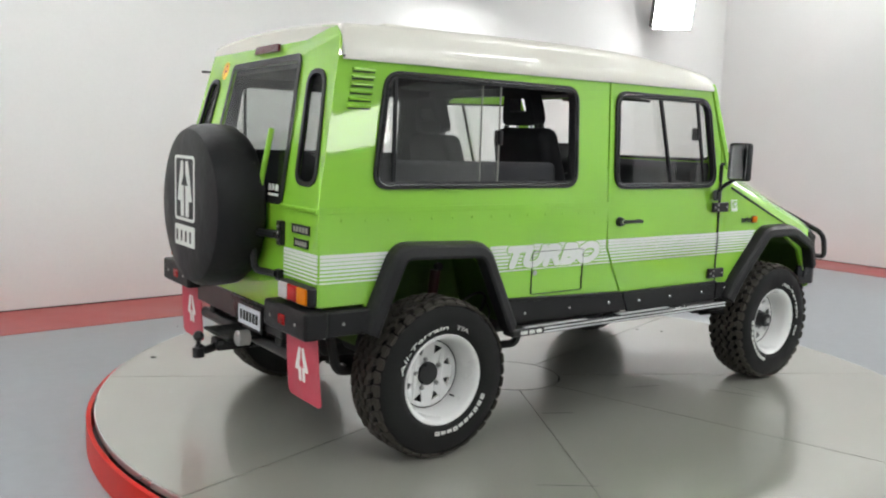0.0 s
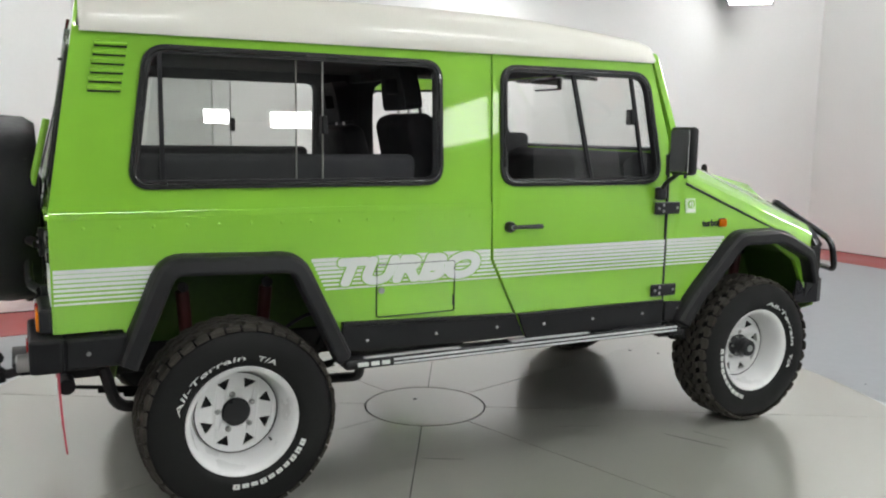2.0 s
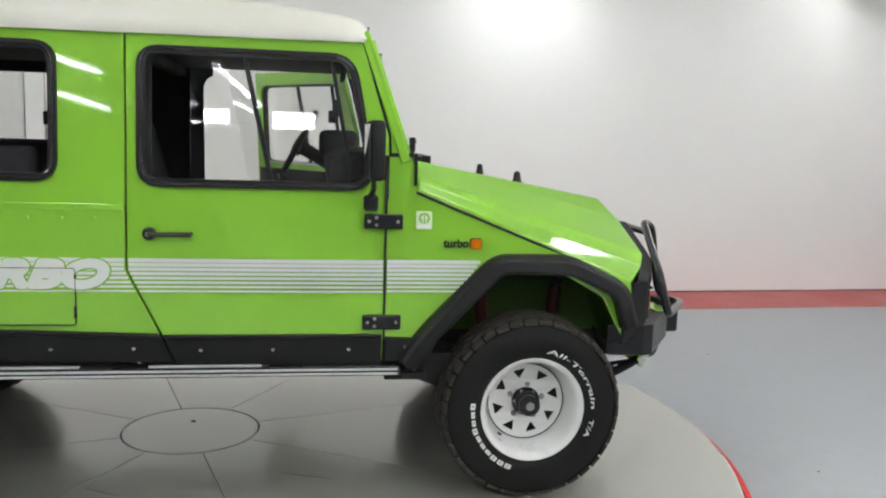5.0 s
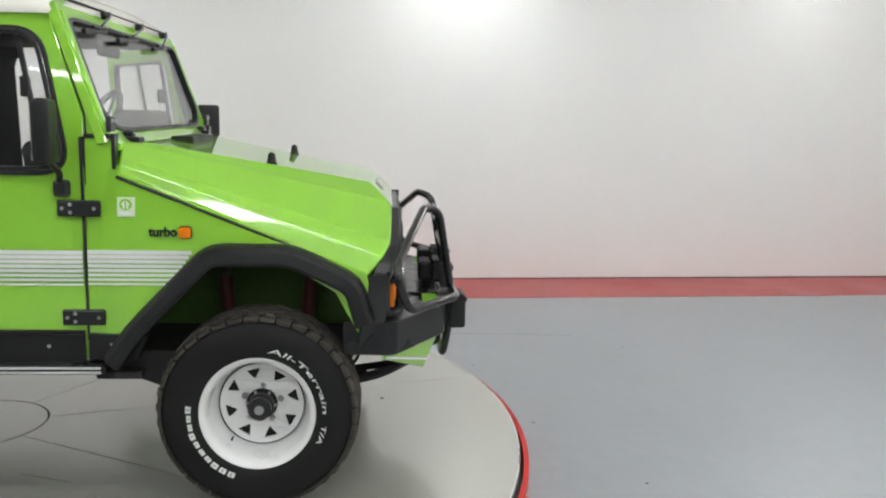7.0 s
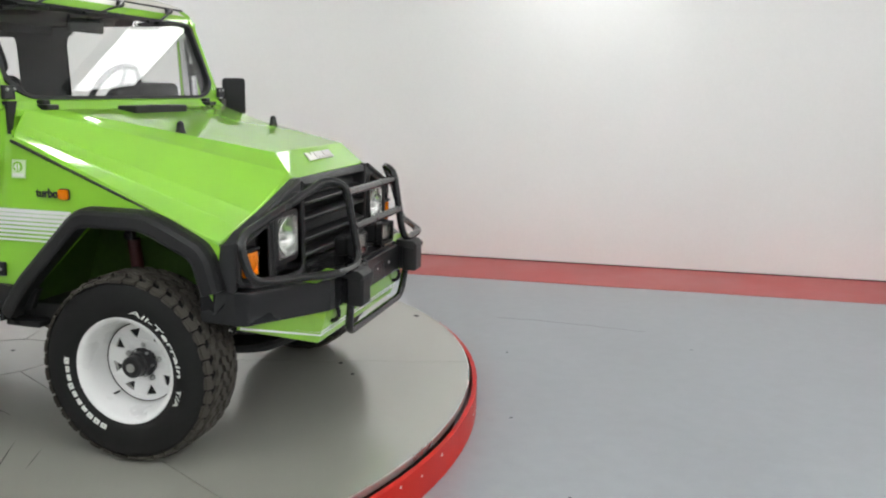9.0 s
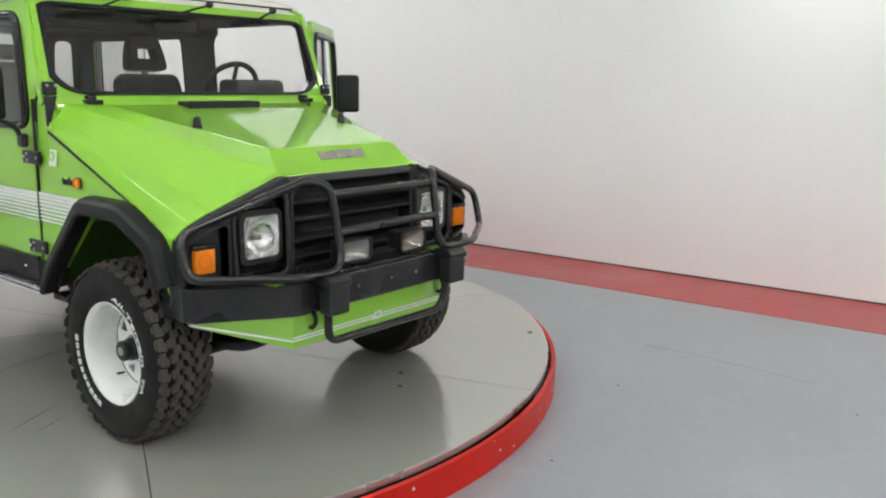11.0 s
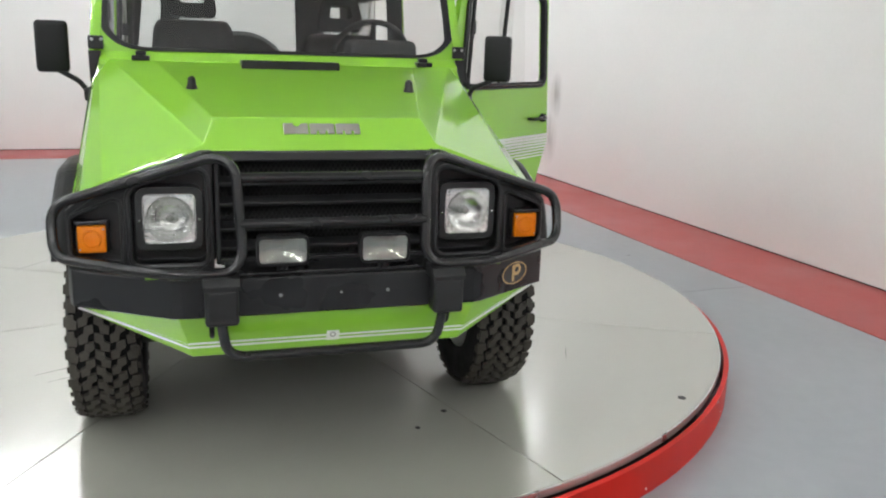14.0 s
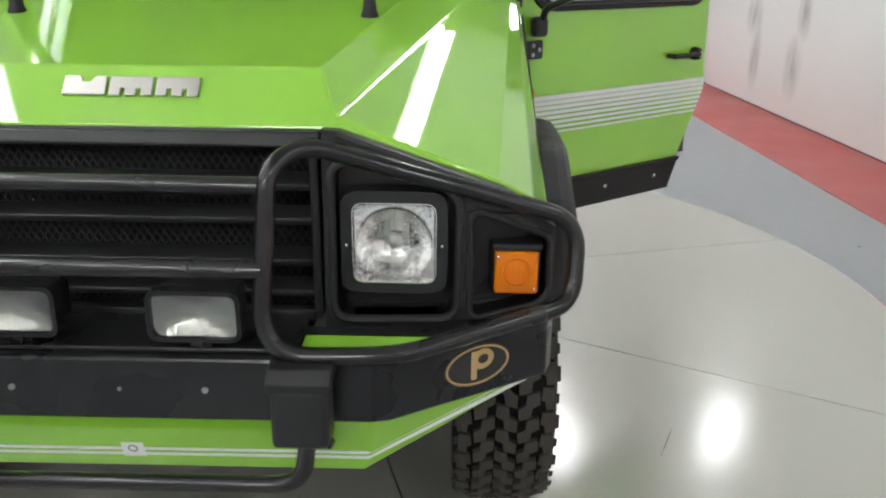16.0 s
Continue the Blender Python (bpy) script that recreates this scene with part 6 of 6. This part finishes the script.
# ---- underbody ----
for s in (-1, 1):
    part("frame_rail", box(-1.88, 1.88, min(s * 0.36, s * 0.42), max(s * 0.36, s * 0.42), 0.47, 0.585, 0.008), DARK, car)
    for xc in (-AXLE, AXLE):
        sp_ = bmesh.new()
        for i in range(5):
            L = 0.56 - 0.09 * i
            pts = [(xc + L * t, s * 0.45, 0.40 - 0.013 * i + 0.05 * t * t * (L / 0.56) ** 2) for t in (-1, -0.6, -0.2, 0.2, 0.6, 1)]
            tube(pts, 0.028, 4, bm=sp_, flat=0.22)
        part("leaf_spring", sp_, DARK, car)
        for dx in (-0.13, 0.13):
            part("damper", tube([(xc + dx, s * 0.50, 0.40), (xc + dx * 1.25, s * 0.52, 0.80)], 0.026, 10), REDPAINT, car, "red shock absorber", smooth=True)
            part("damper_eye", lathe([(0.02, 0), (0.02, 0.025), (0.008, 0.027), (0, 0.024)], 12, pose(xc + dx * 1.25, s * 0.53, 0.82, 0, 0, 0 if s < 0 else 180)), BLACK, car)
for xc in (-AXLE, AXLE):
    ax = tube([(xc, -0.60, HUBZ), (xc, 0.60, HUBZ)], 0.045, 12)
    part("axle", ax, DARK, car, smooth=True)
    part("axle_casing", moved(lathe([(0, -0.13), (0.09, -0.11), (0.135, -0.03), (0.135, 0.03), (0.09, 0.11), (0, 0.13)], 20), Matrix.Translation((xc, 0.12, HUBZ))), DARK, car, smooth=True)
part("floor_pan", box(-0.86, 0.80, -0.77, 0.77, 0.575, 0.60, 0.004), DARK, car)
part("floor_pan", box(-1.89, -0.861, -0.40, 0.40, 0.575, 0.60, 0.004), DARK, car)
part("gearbox", box(-0.35, 0.60, -0.16, 0.16, 0.36, 0.58, 0.04), DARK, car)
part("fuel_tank", box(-0.80, -0.25, -0.62, -0.40, 0.47, 0.575, 0.03), DARK, car)
part("silencer", tube([(-0.9, 0.50, 0.46), (-0.3, 0.50, 0.46)], 0.075, 14), DARK, car, smooth=True)
part("exhaust_pipe", tube(fillet([(-0.3, 0.5, 0.46), (0.3, 0.45, 0.46), (0.8, 0.3, 0.5)], 0.1), 0.025, 8), DARK, car)
part("prop_shaft", tube([(-1.2, 0.1, 0.38), (1.2, 0.12, 0.38)], 0.03, 10), DARK, car)
part("steering_link", tube([(1.52, -0.62, 0.36), (1.52, 0.60, 0.34)], 0.016, 8), DARK, car)
part("engine", box(0.85, 1.62, -0.30, 0.30, 0.52, 1.02, 0.05), DARK, car)
part("firewall", box(0.74, 0.76, -0.77, 0.77, 0.58, 1.32), DARK, car)
part("anti_roll_bar", tube(fillet([(1.25, -0.55, 0.35), (1.70, -0.52, 0.40), (1.86, -0.50, 0.48)], 0.08), 0.02, 8), DARK, car)
part("anti_roll_bar", tube(fillet([(-1.3, -0.55, 0.35), (-1.70, -0.60, 0.40), (-1.74, -0.62, 0.56)], 0.05), 0.022, 8), DARK, car)
part("anti_roll_bar", tube(fillet([(1.25, 0.55, 0.35), (1.70, 0.52, 0.40), (1.86, 0.50, 0.48)], 0.08), 0.02, 8), DARK, car)
part("drain_tap", tube([(1.575, -0.60, 0.47), (1.575, -0.60, 0.42)], 0.012, 8), STEEL, car)
for s in (-1, 1):
    part("spring_hanger", prism([(0.66, 0.56), (1.02, 0.56), (1.02, 0.43), (0.92, 0.42), (0.74, 0.49)], lambda u, v, k: (u, s * (0.50 if k else 0.72), v)), DARK, car, bevel=0.01)

# brake hoses and cables behind the wheels
for s in (-1, 1):
    part("hose", tube(fillet([(-0.93, s * 0.60, 0.56), (-0.90, s * 0.66, 0.66), (-0.98, s * 0.70, 0.72), (-1.08, s * 0.66, 0.66), (-1.16, s * 0.58, 0.50)], 0.06), 0.007, 6), RUBBER, car)
    part("hose", tube(fillet([(-0.90, s * 0.62, 0.60), (-0.945, s * 0.68, 0.68), (-0.92, s * 0.72, 0.60), (-1.0, s * 0.62, 0.46)], 0.04), 0.005, 6), RUBBER, car)
    part("hose", tube(fillet([(1.62, s * 0.52, 0.62), (1.64, s * 0.60, 0.50), (1.56, s * 0.62, 0.44), (1.42, s * 0.58, 0.40)], 0.06), 0.007, 6), RUBBER, car)

# ---- cabin ----
def inner(s):
    low = [(-1.88, BELT), (-1.88, 0.74), (-1.74, 0.74), (-1.60, 0.97), (-1.02, 0.97), (-0.84, 0.62), (-0.245, 0.62), (-0.245, BELT)]
    part("side_lining", plate([low], on_side(s, -0.03, 0.01)), TRIM, car)
    up = [(-1.87, BELT), (-0.245, BELT), (-0.245, 1.74), (-1.78 + (0.068 if s > 0 else 0), 1.735)]
    part("side_lining", plate([up, grow(REAR_LOOP, -0.018)], on_side(s, -0.028, 0.012)), TRIM, car, "dark lining round the window")
    part("pillar_lining", plate([[(-0.244, 1.0), (-0.155, 1.0), (-0.155, 1.63), (-0.14, 1.668), (-0.105, 1.69), (-0.105, 1.735), (-0.244, 1.735)]], on_side(s, -0.032, 0.01)), TRIM, car)
    part("pillar_lining", plate([[(0.695, 1.33), (0.765, 1.33), (0.628, 1.73), (0.60, 1.73)]], on_side(s, -0.032, 0.01)), TRIM, car)


inner(-1)
inner(1)
part("rear_lining", plate([[(-0.77, BELT), (0.77, BELT), (0.735, 1.735), (-0.735, 1.735)], rounded([(-0.47, 1.14), (0.395, 1.14), (0.37, 1.71), (-0.44, 1.71)], 0.02, 3), grow(SMALL, -0.004), grow(SMALL_L, -0.004)], on_back(-0.014, 0.002)), TRIM, car)
part("rear_lining", box(-1.875, -1.865, -0.77, 0.77, 0.62, BELT), TRIM, car)


def soft(x0, x1, y0, y1, z0, z1, r=0.04):
    return box(x0, x1, y0, y1, z0, z1, r, seg=4)


def seat(y, up):
    """Front seat: cushion, tilted back, headrest on two rods."""
    st = part("seat", soft(-0.34, 0.18, y - 0.25, y + 0.25, 0.93, 1.07), CLOTH, car, "black cloth front seat", smooth=True)
    back = soft(-0.065, 0.065, -0.25, 0.25, 0, 0.50, 0.05)
    for v in back.verts:
        v.co.y *= 1.0 - 0.22 * max(0, (v.co.z - 0.3) / 0.2)
    part("backrest", moved(back, pose(-0.34, y, 0.96 + up, 0, -14, 0)), CLOTH, st, smooth=True)
    ring = plate([rounded([(-0.13, -0.02), (0.13, -0.02), (0.122, 0.06), (0.088, 0.185), (-0.088, 0.185), (-0.122, 0.06)], 0.045), rounded([(-0.066, 0.05), (0.066, 0.05), (0.055, 0.12), (-0.055, 0.12)], 0.015)], lambda u, v, k: (0.04 if k else -0.04, u, v))
    part("headrest", moved(ring, pose(-0.46, y, 1.485 + up, 0, -8, 0)), CLOTH, st, bevel=0.015)
    for d in (-0.055, 0.055):
        part("headrest_rod", tube([(-0.45, y + d, 1.43 + up), (-0.46, y + d, 1.51 + up)], 0.006, 6), STEEL, st)
    part("seat_base", box(-0.30, 0.14, y - 0.2, y + 0.2, 0.60, 0.95, 0.02), TRIM, st)
    return st


seat(-0.37, 0.05)
seat(0.45, 0.0)
# side benches in the back with upright backs
for s in (-1, 1):
    b = part("bench", soft(-1.70, -0.56, min(s * 0.36, s * 0.72), max(s * 0.36, s * 0.72), 0.975, 1.06), CLOTH, car, "dark padded side bench", smooth=True)
    part("bench_back", soft(-1.70, -0.56, min(s * 0.655, s * 0.745), max(s * 0.655, s * 0.745), 1.06, 1.33, 0.03), CLOTH, b, smooth=True)
    part("bench_base", box(-0.83, -0.58, min(s * 0.42, s * 0.74), max(s * 0.40, s * 0.74), 0.60, 0.97, 0.01), TRIM, b)
part("cabin_floor", box(-0.85, 0.75, -0.77, 0.77, 0.601, 0.615), TRIM, car)
part("cabin_floor", box(-1.88, -0.851, -0.39, 0.39, 0.601, 0.615), TRIM, car)
# dashboard and wheel on the left
dash = bmesh.new()
prism(rounded([(0.50, 1.12), (0.74, 1.12), (0.74, 1.335), (0.56, 1.345), (0.47, 1.30)], 0.03), lambda u, v, k: (u, -0.745 if k else 0.745, v), dash)
part("dashboard", dash, TRIM, car, "black dashboard", bevel=0.01)
part("dash_base", box(0.56, 0.74, -0.74, 0.74, 0.62, 1.13, 0.02), TRIM, car)
part("instrument_hood", soft(0.45, 0.64, 0.30, 0.62, 1.29, 1.425, 0.035), TRIM, car, smooth=True)
SW = pose(0.345, 0.455, 1.345, 0, -62, 0)
ringp = [(0.185 * math.cos(2 * math.pi * i / 40), 0.185 * math.sin(2 * math.pi * i / 40), 0) for i in range(40)]
sw = part("steering_wheel", moved(tube(ringp, 0.015, 8, closed=True), SW), RUBBER, car, "black steering wheel", smooth=True)
for a in (0.2, math.pi - 0.2, math.pi * 1.5):
    part("spoke", moved(tube([(0, 0, -0.02), (0.18 * math.cos(a + math.pi / 2), 0.18 * math.sin(a + math.pi / 2), 0)], 0.014, 6, flat=0.5), SW), RUBBER, sw)
part("wheel_boss", moved(lathe([(0.05, -0.03), (0.055, 0.0), (0.045, 0.02), (0, 0.024)], 20, Matrix.Rotation(radians(-90), 4, "X")), SW), RUBBER, sw, smooth=True)
part("steering_column", tube([(0.355, 0.455, 1.335), (0.60, 0.455, 1.20)], 0.035, 10), TRIM, car)
# inside mirror, gear lever, strap
im = part("inside_mirror", soft(0.535, 0.56, -0.12, 0.12, 1.645, 1.71, 0.012), TRIM, car, "black inside mirror", smooth=True)
part("mirror_glass", box(0.532, 0.5355, -0.108, 0.108, 1.653, 1.702, 0.001), MIRROR, im)
part("mirror_stem", tube([(0.555, 0, 1.70), (0.60, 0, 1.735)], 0.008, 6), TRIM, im)
part("gear_lever", tube(fillet([(0.33, 0.02, 0.85), (0.30, 0.03, 1.15), (0.27, 0.03, 1.24)], 0.05), 0.01, 6), BLACK, car)
part("roof_cross_bar", box(-0.30, -0.24, -0.745, 0.745, 1.68, 1.728, 0.01), TRIM, car)

# ---- the setting's things ----
turntable()
floor_cracks()
# the last panel, at the east end, is added unseen to brighten the hood
for x, y, z, w, h in ((6.6, 3.85, 3.35, 0.52, 0.5), (-4.2, 3.75, 3.4, 0.55, 0.5), (-7.75, -0.5, 3.2, 0.34, 0.40), (7.9, -1.5, 3.5, 0.95, 0.8)):
    wall_panel(*room_point(x, y, z), w, h, room_point(3.4, 0.6, 0.6) if x == 6.6 else room_point(x * 0.94, 0.4, 0.7) if y > 3 else room_point(x * 0.55, y * 0.95, 0.9), WESTM if x < 0 else None)
wall_panel(2.49, 3.55, 3.13, 1.04, 0.86, None, FLATM)            # one hangs flat over the floor
stand_panel(-0.42, -5.2, 2.01, 0.215, 0.12)
stand_panel(0.25, -5.2, 1.99, 0.37, 0.145)
# booth tubes are unseen: rows added and thinned out to light the vehicle
for x in (-5.4, -1.8, 1.8, 5.4):
    for y in (-6.9, -4.6, -2.2, 2.3):
        if (x, y) not in ((5.4, 2.3), (1.8, 2.3), (-5.4, -4.6), (-5.4, -6.9), (-1.8, -2.2)):
            tube_lamp(x, y, 2.4, 0)
# two unseen tubes added to brighten the west wall
for y in (-1.4, 0.4):
    tube_lamp(-6.5, y, 2.4, 90)
# unseen fill tube for the north-east wall, set clear of the windscreen's reflection
tube_lamp(7.1, 2.3, 2.0, 0)
# the hall goes on behind: long slanting rows of tubes
for x0, y0, x1, y1, n in ((-2.46, -15.0, -2.24, -21.3, 2), (-4.46, -17.4, -4.02, -21.4, 2), (-4.98, -24.3, -4.39, -26.3, 1), (-2.83, -20.4, -2.57, -22.4, 1), (-6.17, -24.8, -5.95, -26.2, 1),
                          (-5.55, -14.7, -5.10, -16.7, 1), (-7.92, -18.1, -7.15, -19.5, 1), (-7.15, -19.6, -6.66, -22.6, 1)):
    d = Vector((x1 - x0, y1 - y0)) / n
    for k in range(n):
        tube_lamp(x0 + d.x * (k + 0.5), y0 + d.y * (k + 0.5), d.length - 0.12, math.degrees(math.atan2(d.y, d.x)), HALLTUBE, 0.009)
# three more tubes, added unseen to brighten the hall's pale east wall
for x, y in ((6.2, -10.2), (6.2, -12.0), (3.4, -10.2)):
    tube_lamp(x, y, 2.4, 0)
